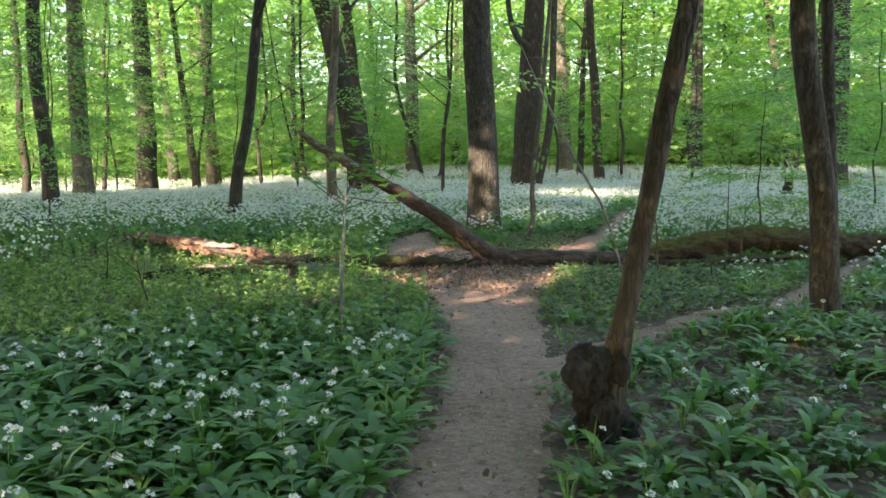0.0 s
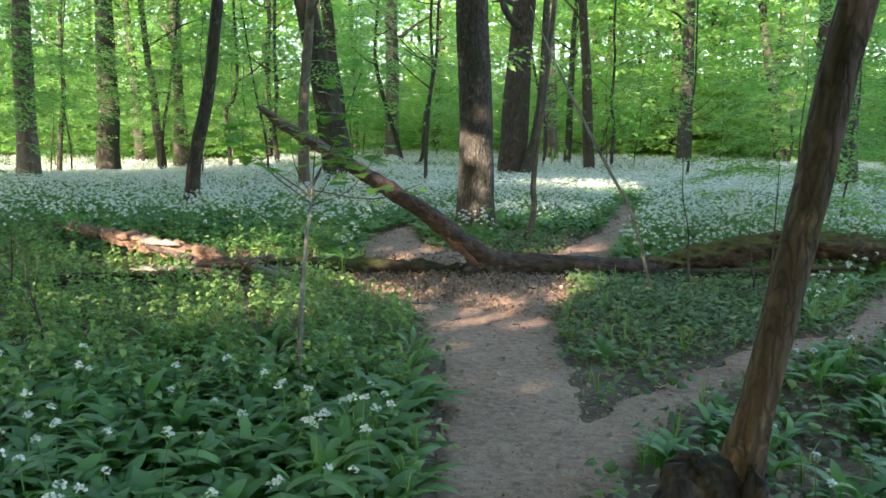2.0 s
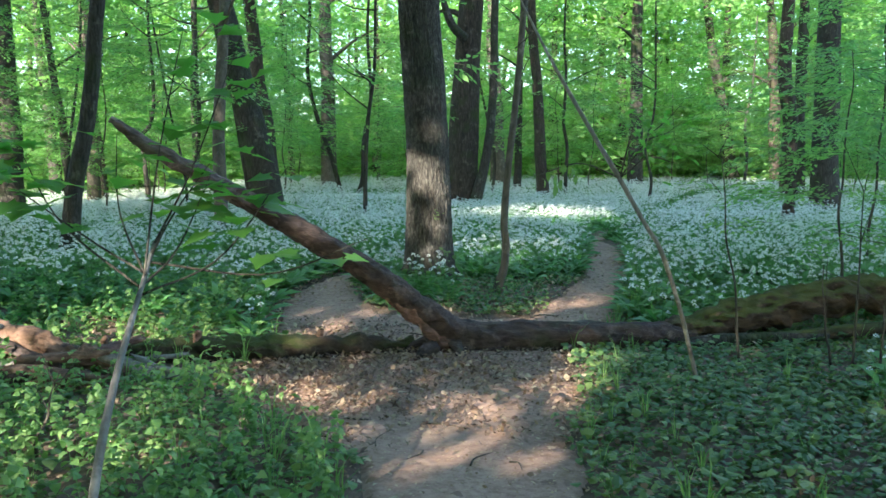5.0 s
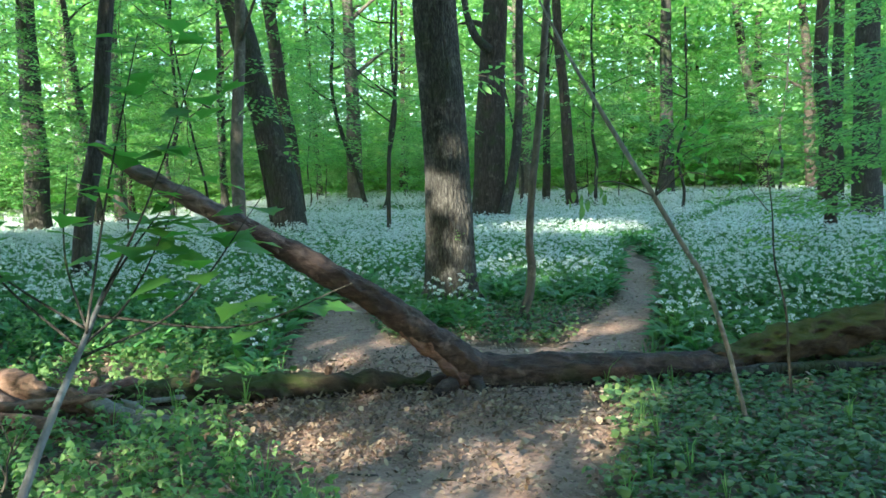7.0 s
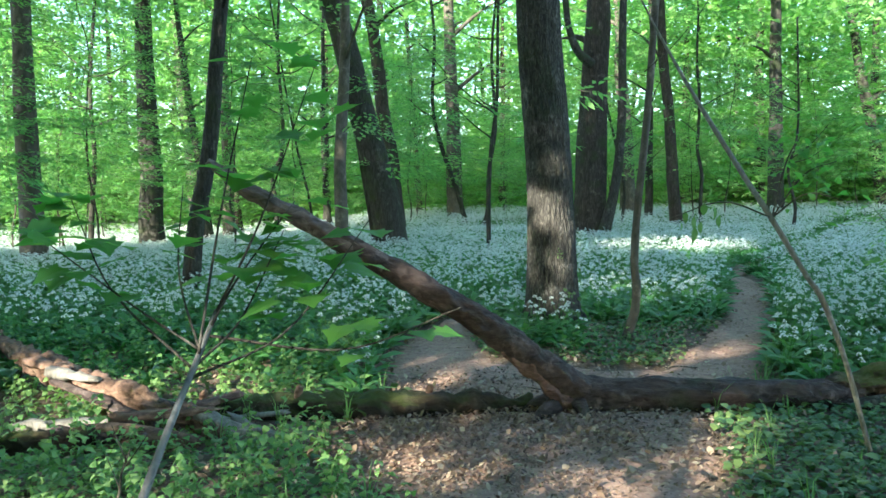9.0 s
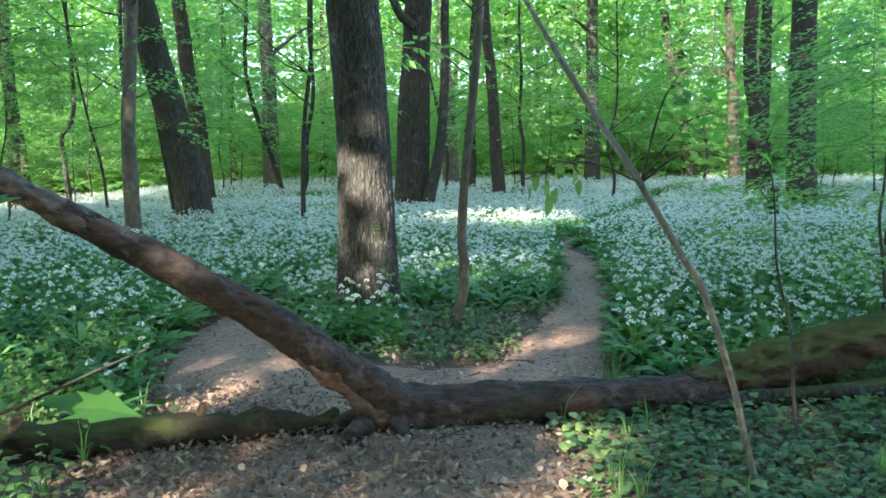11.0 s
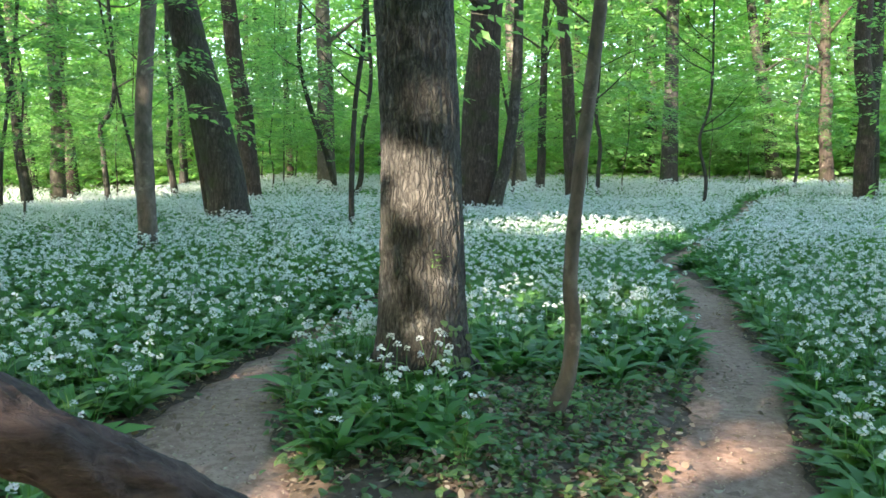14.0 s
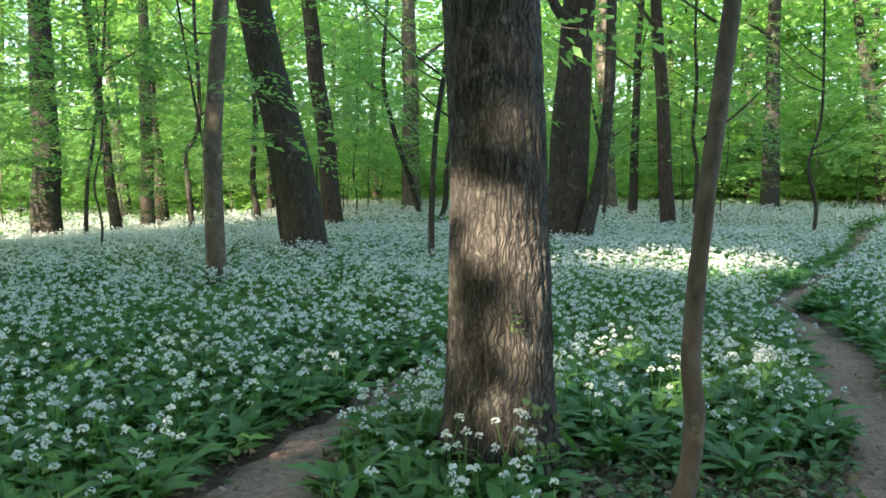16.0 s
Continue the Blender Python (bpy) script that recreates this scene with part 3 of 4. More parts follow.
def knotted_tree():
    """The leaning stem that grows from an old broken stump beside the path."""
    tree = thing("knotted_tree", 0.87, 4.45, 0.02, "leaning dark tree grown from a knotty broken stump", "tree")
    tree.scale = (0.93, 0.93, 1.06)
    pts = [(-0.02, 0, -0.1), (0.0, 0, 0.25), (0.06, 0, 0.55), (0.13, 0, 0.9), (0.2, 0, 1.25), (0.29, 0, 1.72), (0.42, 0, 2.32), (0.7, 0.1, 4), (0.9, 0.2, 7)]
    stem_part("trunk", tube(pts, [0.13, 0.085, 0.064, 0.06, 0.06, 0.06, 0.062, 0.05, 0.03], 40, 0.22, 3.1, ridges=0.004, fine=140), BARK_BROWN, tree)
    stump = [(-0.05, -0.02, -0.1), (-0.06, -0.02, 0.08), (-0.09, -0.03, 0.2), (-0.1, -0.03, 0.32), (-0.14, -0.03, 0.41), (-0.15, -0.03, 0.47)]
    stem_part("stump", tube(stump, [0.19, 0.14, 0.105, 0.125, 0.1, 0.02], 56, 0.6, 8.3, ridges=0.016, fine=90, rugged=0.05), BARK_STUMP, tree, "knotty broken stump of dark wood")
    for knob, radii, at in ((((-0.13, -0.08, 0.26), (-0.2, -0.1, 0.36), (-0.21, -0.08, 0.45)), (0.05, 0.07, 0.02), 1.2), (((-0.02, -0.12, 0.1), (-0.04, -0.17, 0.18), (-0.03, -0.16, 0.25)), (0.05, 0.06, 0.02), 3.4), (((0.03, -0.06, 0.3), (0.05, -0.1, 0.38), (0.04, -0.08, 0.45)), (0.04, 0.045, 0.015), 5.1)):
        stem_part("burr", tube(knob, radii, 28, 0.5, at, fine=26, rugged=0.03), BARK_STUMP, tree, "dark rotten burr")
    c = new("crown", CROWN_HIGH[1])
    c.parent = tree
    c.matrix_basis = pose(1.0, 0.2, 0)


knotted_tree()
forest_tree(3.4, 7.65, 0.12, (-0.105, 0.0), (0.0, 0), 13, BARK_BROWN, "rough brown tree with a twin trunk beside the side path", low=False, seed=21, sides=24, second=(0.24, 0.4, 0.065, -0.06, 0.02), flare=1.25)

# trees of the middle distance, each where it stands
MID_TREES = [
    # x, y, radius, lean, bend, height, bark, flare, label
    (-2.12, 24.6, 0.36, -0.16, -0.012, 13, BARK_DARK, 1.2, "thick dark leaning tree with a thin second stem"),
    (-2.75, 31.8, 0.26, -0.09, -0.004, 14, BARK_RED, 1.35, "reddish-barked tree leaning among white garlic"),
    (-2.6, 20.7, 0.125, 0.0, 0.004, 11, BARK_GREY, 1.1, "slender upright grey tree among white garlic"),
    (-1.43, 42.3, 0.36, -0.02, 0.0, 16, BARK_GREY, 1.45, ""),
    (6.3, 45, 0.38, -0.05, 0.0, 15, BARK_GREY, 1.45, ""),
    (6.0, 38.8, 0.16, 0.02, 0.0, 13, BARK_DARK, 1.2, ""),
    (5.95, 33.2, 0.21, -0.085, 0.002, 14, BARK_RED, 1.3, ""),
    (7.2, 35.4, 0.07, -0.02, 0.0, 10, BARK_DARK, 1.2, ""),
    (13.9, 48.6, 0.41, -0.01, 0.0, 17, BARK_DARK, 2.1, "tall dark tree with a spreading foot"),
    (20.7, 52, 0.36, -0.2, 0.0, 16, BARK_DARK, 1.5, ""),
    (21.3, 48.2, 0.33, -0.07, 0.0, 16, BARK_RED, 1.6, ""),
    (14.1, 32.6, 0.28, -0.05, 0.0, 15, BARK_RED, 1.3, ""),
    (15.6, 35.0, 0.25, 0.0, 0.0, 15, BARK_DARK, 1.4, ""),
    (11.05, 24.8, 0.34, -0.02, 0.0, 16, BARK_DARK, 1.2, "thick dark upright tree in the garlic"),
    (-12.2, 36.4, 0.46, -0.01, 0.0, 16, BARK_DARK, 1.5, "stout dark tree with a spreading foot"),
    (-3.95, 16.4, 0.12, 0.165, -0.004, 11, BARK_DARK, 1.15, "slender leaning dark tree"),
    (-10.3, 37.0, 0.18, -0.11, 0.0, 12, BARK_DARK, 1.4, ""),
    (-11.4, 44.3, 0.27, -0.07, 0.0, 14, BARK_RED, 1.5, ""),
    (-8.98, 22.0, 0.25, -0.015, 0.0, 14, BARK_GREY, 1.2, ""),
    (-8.3, 18.6, 0.17, -0.05, 0.0, 14, BARK_DARK, 1.2, ""),
    (-12.6, 26.5, 0.13, 0.0, 0.0, 13, BARK_DARK, 1.4, ""),
    (-10.7, 40.7, 0.26, 0.0, 0.0, 15, BARK_GREY, 1.4, ""),
    (-8.4, 50, 0.2, 0.0, 0.0, 14, BARK_DARK, 1.4, ""),
    (16.2, 59, 0.4, 0.0, 0.0, 16, BARK_DARK, 1.4, ""),
    (28.0, 58, 0.45, -0.05, 0.0, 16, BARK_DARK, 1.4, ""),
]
for k, (tx, ty, tr, tlean, tbend, th, tbark, tflare, tlabel) in enumerate(MID_TREES):
    forest_tree(tx, ty, tr, (tlean, 0), (tbend, 0), th, tbark, tlabel, low=False, thin=ty > 20.5, seed=1 + k, flare=tflare, second=(-0.35, 0.1, 0.1, -0.15, 0) if k == 0 else None)


def split_tree():
    """The thick tree with split reddish bark, a dark stem pressed to its flank and a crooked limb."""
    tree = forest_tree(2.6, 28.4, 0.43, (0.055, 0), (-0.002, 0), 16, BARK_RED, "thick dark tree with reddish split bark", low=False, seed=27, flare=1.25, sides=24)
    flank = [(0.3, -0.5, -0.1), (0.42, -0.46, 0.5), (0.62, -0.42, 1.3), (0.78, -0.4, 2.4), (0.85, -0.4, 3.8), (0.86, -0.4, 5.5), (1.0, -0.3, 9.0)]
    stem_part("second_trunk", tube(flank, [0.22, 0.16, 0.125, 0.115, 0.11, 0.1, 0.05], 14, 0.12, 4.0, fine=40), BARK_DARK, tree)
    limb = [(0.1, -0.3, 4.6), (-0.25, -0.42, 4.9), (-0.5, -0.45, 5.5), (-0.62, -0.45, 6.4), (-0.9, -0.45, 8.0)]
    stem_part("limb", tube(limb, [0.13, 0.11, 0.09, 0.075, 0.04], 10, 0.12, 6.0, fine=24), BARK_DARK, tree)


split_tree()


def crooked_tree(x, y, offsets, r, seed):
    """A thin understorey stem that kinks on its way up; offsets: sideways metres at each height."""
    rng = np.random.default_rng(900 + seed)
    z = float(ground_z(x, y))
    tree = thing("crooked_tree", x, y, z, "thin dark crooked stem rising from white garlic", "tree", "understorey trees")
    pts = [(dx, 0.0, h) for dx, h in offsets]
    stem_part("trunk", tube(pts, np.linspace(r * 1.15, r * 0.55, len(pts)), 9, 0.12, seed, fine=40), BARK_DARK, tree)
    for k in range(5):
        h = rng.uniform(0.3, 0.85) * offsets[-1][1]
        base = np.array((np.interp(h, [o[1] for o in offsets], [o[0] for o in offsets]), 0, h))
        side = 1 if k % 2 else -1
        reach = rng.uniform(0.7, 1.7)
        tip = base + (side * reach, rng.normal(0, 0.3), reach * rng.uniform(0.3, 1.0))
        stem_part("branch", tube([base, 0.5 * (base + tip) - (0, 0, 0.12), tip], [r * 0.4, r * 0.28, r * 0.1], 6, fine=10), BARK_DARK, tree)
    return tree


crooked_tree(-6.95, 33.8, ((0.0, -0.1), (-0.05, 0.6), (-0.12, 1.6), (-0.18, 2.35), (0.08, 2.75), (0.22, 3.4), (0.2, 4.6), (0.12, 6.5), (0.3, 9)), 0.075, 1)
crooked_tree(-5.5, 35.6, ((0.0, -0.1), (-0.12, 0.7), (-0.22, 1.5), (-0.18, 2.3), (-0.12, 3.2), (-0.2, 5), (-0.1, 9)), 0.1, 2)
crooked_tree(0.0, 23.0, ((0.0, -0.1), (0.0, 1.0), (0.06, 2.2), (0.2, 3.3), (0.24, 5.0), (0.4, 8)), 0.045, 3)
crooked_tree(-0.35, 35.0, ((0.0, -0.1), (0.3, 0.7), (0.35, 2.0), (0.6, 3.6), (0.5, 6.0), (0.8, 9)), 0.075, 4)
crooked_tree(-0.8, 37.0, ((0.0, -0.1), (-0.3, 1.2), (-0.9, 3.0), (-1.2, 4.6), (-1.1, 7.0), (-1.4, 10)), 0.085, 5)
crooked_tree(-4.6, 28.0, ((0.0, -0.1), (-0.1, 1.2), (-0.4, 2.6), (-0.7, 4.4), (-1.1, 7.0)), 0.035, 6)
crooked_tree(-8.5, 30.5, ((0.0, -0.1), (0.05, 1.4), (0.3, 3.0), (0.55, 5.0), (0.7, 8.0)), 0.05, 7)
crooked_tree(8.4, 30.0, ((0.0, -0.1), (0.1, 0.8), (-0.1, 1.8), (0.15, 3.0), (0.1, 6.0)), 0.045, 8)
crooked_tree(4.6, 36.0, ((0.0, -0.1), (0.1, 1.5), (-0.2, 3.0), (-0.6, 5.0), (-0.8, 8.0)), 0.055, 9)
crooked_tree(17.6, 44.0, ((0.0, -0.1), (0.15, 1.5), (0.0, 3.0), (0.3, 5.0), (0.4, 8.0)), 0.07, 10)
crooked_tree(-11.6, 30.0, ((0.0, -0.1), (0.1, 1.5), (0.25, 3.0), (0.2, 5.0), (0.5, 8.0)), 0.08, 11)
for k in range(26):
    # stems deeper in the wood
    rng = np.random.default_rng(300 + k)
    far_x, far_y = rng.uniform(-32, 38), rng.uniform(50, 74)
    forest_tree(far_x, far_y, rng.uniform(0.1, 0.36), (rng.normal(0, 0.05), 0), (0, 0), rng.uniform(12, 17), (BARK_DARK, BARK_RED, BARK_GREY)[k % 3], "woodland tree deep in the wood", seed=40 + k, sides=10, low=k % 3 == 0)
for k, (bx, by) in enumerate(((-6, -5), (5, -7), (-12, 2), (12, 4), (-16, 12), (17, 14), (-3, -13), (9, -15))):
    forest_tree(bx, by, 0.22, (0, 0), (0, 0), 15, BARK_DARK, "woodland tree behind the walk", seed=80 + k, low=False, sides=10)

# understorey
def hides_trunk(x, y, room):
    """Whether a bush here would stand between the footpath and one of the trunks."""
    for ex, ey in ((-0.1, 2.0), (0.1, 6.5), (0.45, 11.0)):
        for tx, ty, *_ in MID_TREES + [(2.6, 28.4)]:
            if y < ty - 0.5 and abs((x - ex) / (y - ey) - (tx - ex) / (ty - ey)) * (y - ey) < room:
                return True
    return False


rng = np.random.default_rng(12)
placed = 0
for attempt in range(4000):
    px, py = rng.uniform(-34, 40), rng.uniform(24, 66)
    if abs(px - 0.1 * (py - 10)) > 0.62 * py + 3 or off_path(px, py) < 0.6 or hides_trunk(px, py, 0.5 if py > 36 else 1.0):
        continue
    young_tree(px, py, placed, rng.uniform(0, 360), rng.uniform(0.8, 1.2))
    placed += 1
    if placed == 120:
        break
for k, (px, py, size) in enumerate(((4.5, 12.6, 0.62), (6.4, 15.2, 0.75), (-6.4, 14.2, 0.6), (8.6, 17.5, 0.8), (-10.2, 27.5, 1.1), (-13.0, 31.0, 1.2), (-7.4, 38.0, 1.2), (-15.0, 35.0, 1.2), (-5.9, 25.0, 0.9), (-9.4, 21.0, 0.9), (-16.5, 42.0, 1.3), (-12.0, 46.0, 1.3))):
    young_tree(px, py, k, 40 + 90 * k, size)


# ---- the fallen tree ----
def fallen_tree():
    """A dead trunk across the path: the lying part, a limb that rises from its fork, and the mossy butt."""
    log = thing("fallen_tree", 0.55, 10.95, 0.0, "dead barkless trunk fallen across the path with a raised limb", "log")
    lying = [(-0.14, -0.02, 0.05), (0.1, 0.0, 0.12), (0.45, 0.02, 0.12), (0.9, 0.05, 0.125), (1.35, 0.1, 0.12), (1.7, 0.17, 0.11), (2.0, 0.23, 0.1)]
    stem_part("trunk", tube(lying, [0.1, 0.142, 0.138, 0.132, 0.12, 0.1, 0.06], 48, 0.14, 4.0, ridges=0.012, fine=190, rugged=0.014), DEAD_WOOD, log)
    limb = [(0.25, 0.02, 0.12), (0.05, -0.02, 0.19), (-0.2, -0.06, 0.37), (-0.62, -0.15, 0.695), (-1.15, -0.24, 1.03), (-1.5, -0.295, 1.235)]
    limb_part = stem_part("limb", tube(limb, [0.115, 0.112, 0.103, 0.092, 0.08, 0.066], 40, 0.16, 7.0, ridges=0.01, fine=180, rugged=0.014), DEAD_WOOD, log)
    tip = [(-1.2, -0.248, 1.06), (-1.5, -0.295, 1.235), (-1.75, -0.335, 1.38), (-2.05, -0.38, 1.56), (-2.22, -0.402, 1.69), (-2.28, -0.41, 1.735)]
    stem_part("bleached_end", tube(tip, [0.07, 0.07, 0.06, 0.047, 0.036, 0.018], 28, 0.2, 3.0, ridges=0.01, fine=80, rugged=0.012), BLEACHED_WOOD, limb_part, "bleached barkless end of the limb")
    for dx, dy, ex, ey in ((-0.1, -0.15, -0.3, -0.3), (0.05, -0.12, 0.1, -0.32), (-0.12, 0.0, -0.4, -0.05)):
        stem_part("root", tube([(dx, dy, 0.12), (0.5 * (dx + ex), 0.5 * (dy + ey), 0.07), (ex, ey, -0.02)], [0.05, 0.04, 0.015], 16, 0.3, dx, fine=16, rugged=0.02), DEAD_WOOD, log)
    torn = [(0.0, -0.13, 0.0), (-0.03, -0.1, 0.1), (-0.13, -0.09, 0.22), (-0.3, -0.115, 0.37), (-0.5, -0.16, 0.535)]
    stem_part("torn_wood", tube(torn, [0.06, 0.06, 0.055, 0.05, 0.02], 24, 0.4, 2.4, ridges=0.016, fine=50, rugged=0.035), BARE_WOOD, log, "bare reddish torn wood")


def mossy_log(name, points, radii, material, label, seed, category="log", sides=30, fine=110, lump=0.28, ridges=0.006):
    foot = np.array(points[0], float)
    log = thing(name, *foot, label, category)
    stem_part("trunk", tube(np.array(points) - foot, radii, sides, lump, seed, ridges=ridges, fine=fine, rugged=0.045 if radii[1] > 0.1 else (0.055 if material is ROTTEN_WOOD else 0.03)), material, log)
    return log


fallen_tree()
for k, (bx, by, bz, ex, ey, ez, br) in enumerate(((-1.35, 10.15, 0.05, -2.1, 10.5, 0.22, 0.05), (-1.7, 10.1, 0.06, -2.5, 10.2, 0.12, 0.06), (-2.0, 10.25, 0.12, -2.9, 10.75, 0.3, 0.035), (2.3, 11.1, 0.03, 3.6, 11.05, 0.08, 0.05), (2.9, 11.12, 0.04, 4.6, 11.05, 0.16, 0.05))):
    a, b = np.array((bx, by, bz)), np.array((ex, ey, ez))
    mossy = thing("broken_branch", *a, "broken grey-brown branch lying against the fallen wood", "branch")
    stem_part("stem", tube([a * 0, 0.5 * (b - a) + (0, 0, 0.02), b - a], [br, br * 1.1, br * 0.6], 16, 0.4, k * 3.0, ridges=0.004, fine=40), (PALE_WOOD, ROTTEN_WOOD, DEAD_WOOD, BARK_DARK, BARK_MOSS)[k], mossy)
mossy_log("mossy_log", [(2.05, 11.12, 0.08), (2.5, 11.22, 0.13), (3.1, 11.32, 0.24), (3.9, 11.4, 0.36), (4.6, 11.4, 0.34), (5.6, 11.7, 0.26), (7.5, 12.1, 0.2)], [0.07, 0.11, 0.14, 0.15, 0.145, 0.135, 0.11], BARK_MOSS, "thick mossy fallen trunk with rotten underside", 5.5, lump=0.35, ridges=0.02, sides=48, fine=160)
mossy_log("mossy_branch", [(0.3, 11.0, 0.07), (-0.3, 10.9, 0.1), (-0.8, 10.82, 0.11), (-1.25, 10.78, 0.11), (-1.8, 10.8, 0.1), (-2.6, 10.7, 0.08)], [0.07, 0.09, 0.1, 0.1, 0.085, 0.06], BARK_MOSS, "low mossy branch lying beside the path", 2.2)
stub = bpy.data.objects["mossy_branch"]
for sx, sy, sz, sr in ((-1.55, -0.23, 0.12, 0.03), (-0.7, -0.1, 0.1, 0.022), (-2.2, -0.2, 0.09, 0.025)):
    stem_part("stub", tube([(sx, sy, sz - 0.05), (sx + 0.01, sy - 0.02, sz + 0.03), (sx + 0.03, sy - 0.03, sz + 0.07)], [sr, sr, sr * 0.6], 12, 0.4, sx, fine=10, rugged=0.012), ROTTEN_WOOD, stub, "broken brown branch stub")
mossy_log("rotten_limb", [(-1.55, 10.2, 0.06), (-1.95, 10.4, 0.18), (-2.4, 10.6, 0.25), (-3.0, 11.1, 0.27), (-3.6, 11.7, 0.28), (-4.4, 12.7, 0.25), (-5.2, 13.6, 0.2)], [0.04, 0.075, 0.09, 0.085, 0.075, 0.05, 0.03], ROTTEN_WOOD, "rotten reddish limb lit by the sun", 9.2)
mossy_log("mossy_branch", [(-1.9, 10.35, 0.1), (-2.6, 10.05, 0.1), (-3.4, 9.9, 0.08), (-4.3, 9.6, 0.05)], [0.05, 0.055, 0.05, 0.03], BARK_MOSS, "thin mossy branch on the ground", 3.3)
mossy_log("broken_stump", [(8.2, 20.9, 0.0), (8.2, 20.9, 0.5), (8.22, 20.9, 0.95)], [0.14, 0.11, 0.1], BARK_RED, "short broken dead stump in the garlic", 1.0, "stump", 14, 20)
bent = thin_tree([(2.07, 9.82, -0.02), (1.98, 9.8, 0.28), (1.9, 9.78, 0.55), (1.76, 9.75, 0.91), (1.66, 9.75, 1.07), (1.48, 9.8, 1.39), (1.39, 10.0, 1.62), (1.24, 10.2, 1.96), (1.1, 10.4, 2.3), (0.92, 10.6, 2.75)],
          [0.016, 0.014, 0.0135, 0.016, 0.0135, 0.015, 0.0145, 0.013, 0.009, 0.004], PALE_WOOD, "thin pale dead stem bent over the log", "dead_sapling", 10)


def splinter(x, y, z, length, width, turn, tip, material, seed):
    """A split piece of rotten wood: a rough slab with torn ends."""
    rng = np.random.default_rng(seed)
    slab = thing("wood_fragment", x, y, z, "split rotten fragment lying in the dead wood pile", "wood", "dead wood pile", turn)
    n, v, f = 9, [], []
    for k in range(n):
        u = k / (n - 1)
        w = width * (0.35 + 0.65 * math.sin(math.pi * min(1, 0.15 + 0.8 * u))) * rng.uniform(0.8, 1.15)
        h = 0.35 * width * rng.uniform(0.6, 1.2) * (1.2 - 0.7 * u)
        mid = (length * (u - 0.5) + (rng.normal(0, 0.015) if k in (0, n - 1) else 0), rng.normal(0, width * 0.08), tip * (u - 0.5) + 0.3 * width)
        for a in range(6):
            b = a * math.pi / 3 + 0.3
            v.append((mid[0] + (rng.normal(0, 0.05 * length) if k in (0, n - 1) else 0), mid[1] + math.cos(b) * w * 0.5, mid[2] + math.sin(b) * h * rng.uniform(0.8, 1.2)))
    for k in range(n - 1):
        for a in range(6):
            p, q = k * 6 + a, k * 6 + (a + 1) % 6
            f += [(p, q, q + 6), (p, q + 6, p + 6)]
    f += [(0, a + 1, a) for a in range(1, 5)] + [(len(v) - 6, len(v) - 6 + a, len(v) - 5 + a) for a in range(1, 5)]
    stem_part("slab", (np.array(v), np.array(f)), material, slab)


for k, (wx, wy, wz, wl, ww, wt, wu) in enumerate(((-1.55, 10.32, 0.08, 0.75, 0.13, -18, -0.12), (-1.3, 10.2, 0.06, 0.6, 0.1, -30, -0.1), (-1.95, 10.3, 0.16, 0.6, 0.11, 10, 0.05), (-2.15, 10.5, 0.22, 0.7, 0.09, -25, -0.1), (-1.8, 10.55, 0.16, 0.5, 0.12, 40, 0.06),
                                                        (-2.5, 10.3, 0.1, 0.8, 0.12, 5, 0.04), (-2.75, 10.75, 0.3, 0.6, 0.12, -35, 0.02), (-3.1, 11.1, 0.3, 0.7, 0.13, -40, 0.04), (-2.3, 10.15, 0.06, 0.6, 0.14, -8, 0.02), (-3.4, 11.5, 0.28, 0.6, 0.1, -50, 0.05), (-1.45, 10.55, 0.1, 0.35, 0.07, 15, 0.02))):
    splinter(wx, wy, wz, wl, ww, wt, wu, (PALE_WOOD, PALE_WOOD, ROTTEN_WOOD, DEAD_WOOD, BARE_WOOD)[k % 5], 60 + k)


# ---- the leafy sapling beside the path ----
def bent_twigs():
    """Live twigs on the bent stem: limp pale leaves on one, small green ones on the others."""
    rng = np.random.default_rng(8)
    foot = np.array((2.07, 9.82, -0.02))
    start = np.array((1.5, 9.79, 1.36)) - foot
    for tip, limp, count in (((0.9, 9.4, 1.38), True, 9), ((1.62, 9.72, 1.78), False, 34), ((1.85, 9.85, 1.65), False, 30), ((1.75, 9.5, 1.45), False, 14)):
        tip = np.array(tip) - foot
        mid = 0.5 * (start + tip) + (0, 0, 0.08)
        stem_part("twig", tube([start, mid, tip], [0.005, 0.004, 0.002], 6, fine=10), TWIG, bent)
        for k in range(count):
            u = rng.uniform(0.5, 1.05)
            at = (1 - u) ** 2 * start + 2 * u * (1 - u) * mid + u * u * tip + rng.normal(0, 0.05, 3)
            v, f = leaf_shape(rng.uniform(0.055, 0.09), rng.uniform(0.024, 0.04), 0.015, 0.005)
            pitch = rng.normal(-1.35, 0.15) if limp else rng.normal(-0.1, 0.25)
            part("leaf", Soup().add(turned(v, rng.uniform(0, 6.28), pitch, rng.normal(0, 0.3), at), f), [HERB_LEAF if limp else MAPLE_LEAF], bent, "limp pale leaf" if limp else "")


bent_twigs()


def maple_leaf(size):
    """A five-lobed leaf along +x."""
    out = [(0, 0), (0.12, 0.22), (-0.05, 0.48), (0.3, 0.36), (0.38, 0.56), (0.6, 0.34), (0.72, 0.2), (1.0, 0)]
    out = out + [(a, -b) for a, b in out[-2:0:-1]]
    v = [(a * size, b * size, -0.12 * size * a * a + 0.12 * abs(b) * size) for a, b in out]
    v.append((0.4 * size, 0, 0))
    n = len(out)
    return np.array(v), np.array([(n, k, (k + 1) % n) for k in range(n)])


def leafy_sapling():
    rng = np.random.default_rng(5)
    sap = thing("maple_sapling", -0.78, 6.55, 0.0, "young maple with a thin grey stem and broad green leaves", "tree")
    fork = np.array((-0.08, 1.35, 1.15))
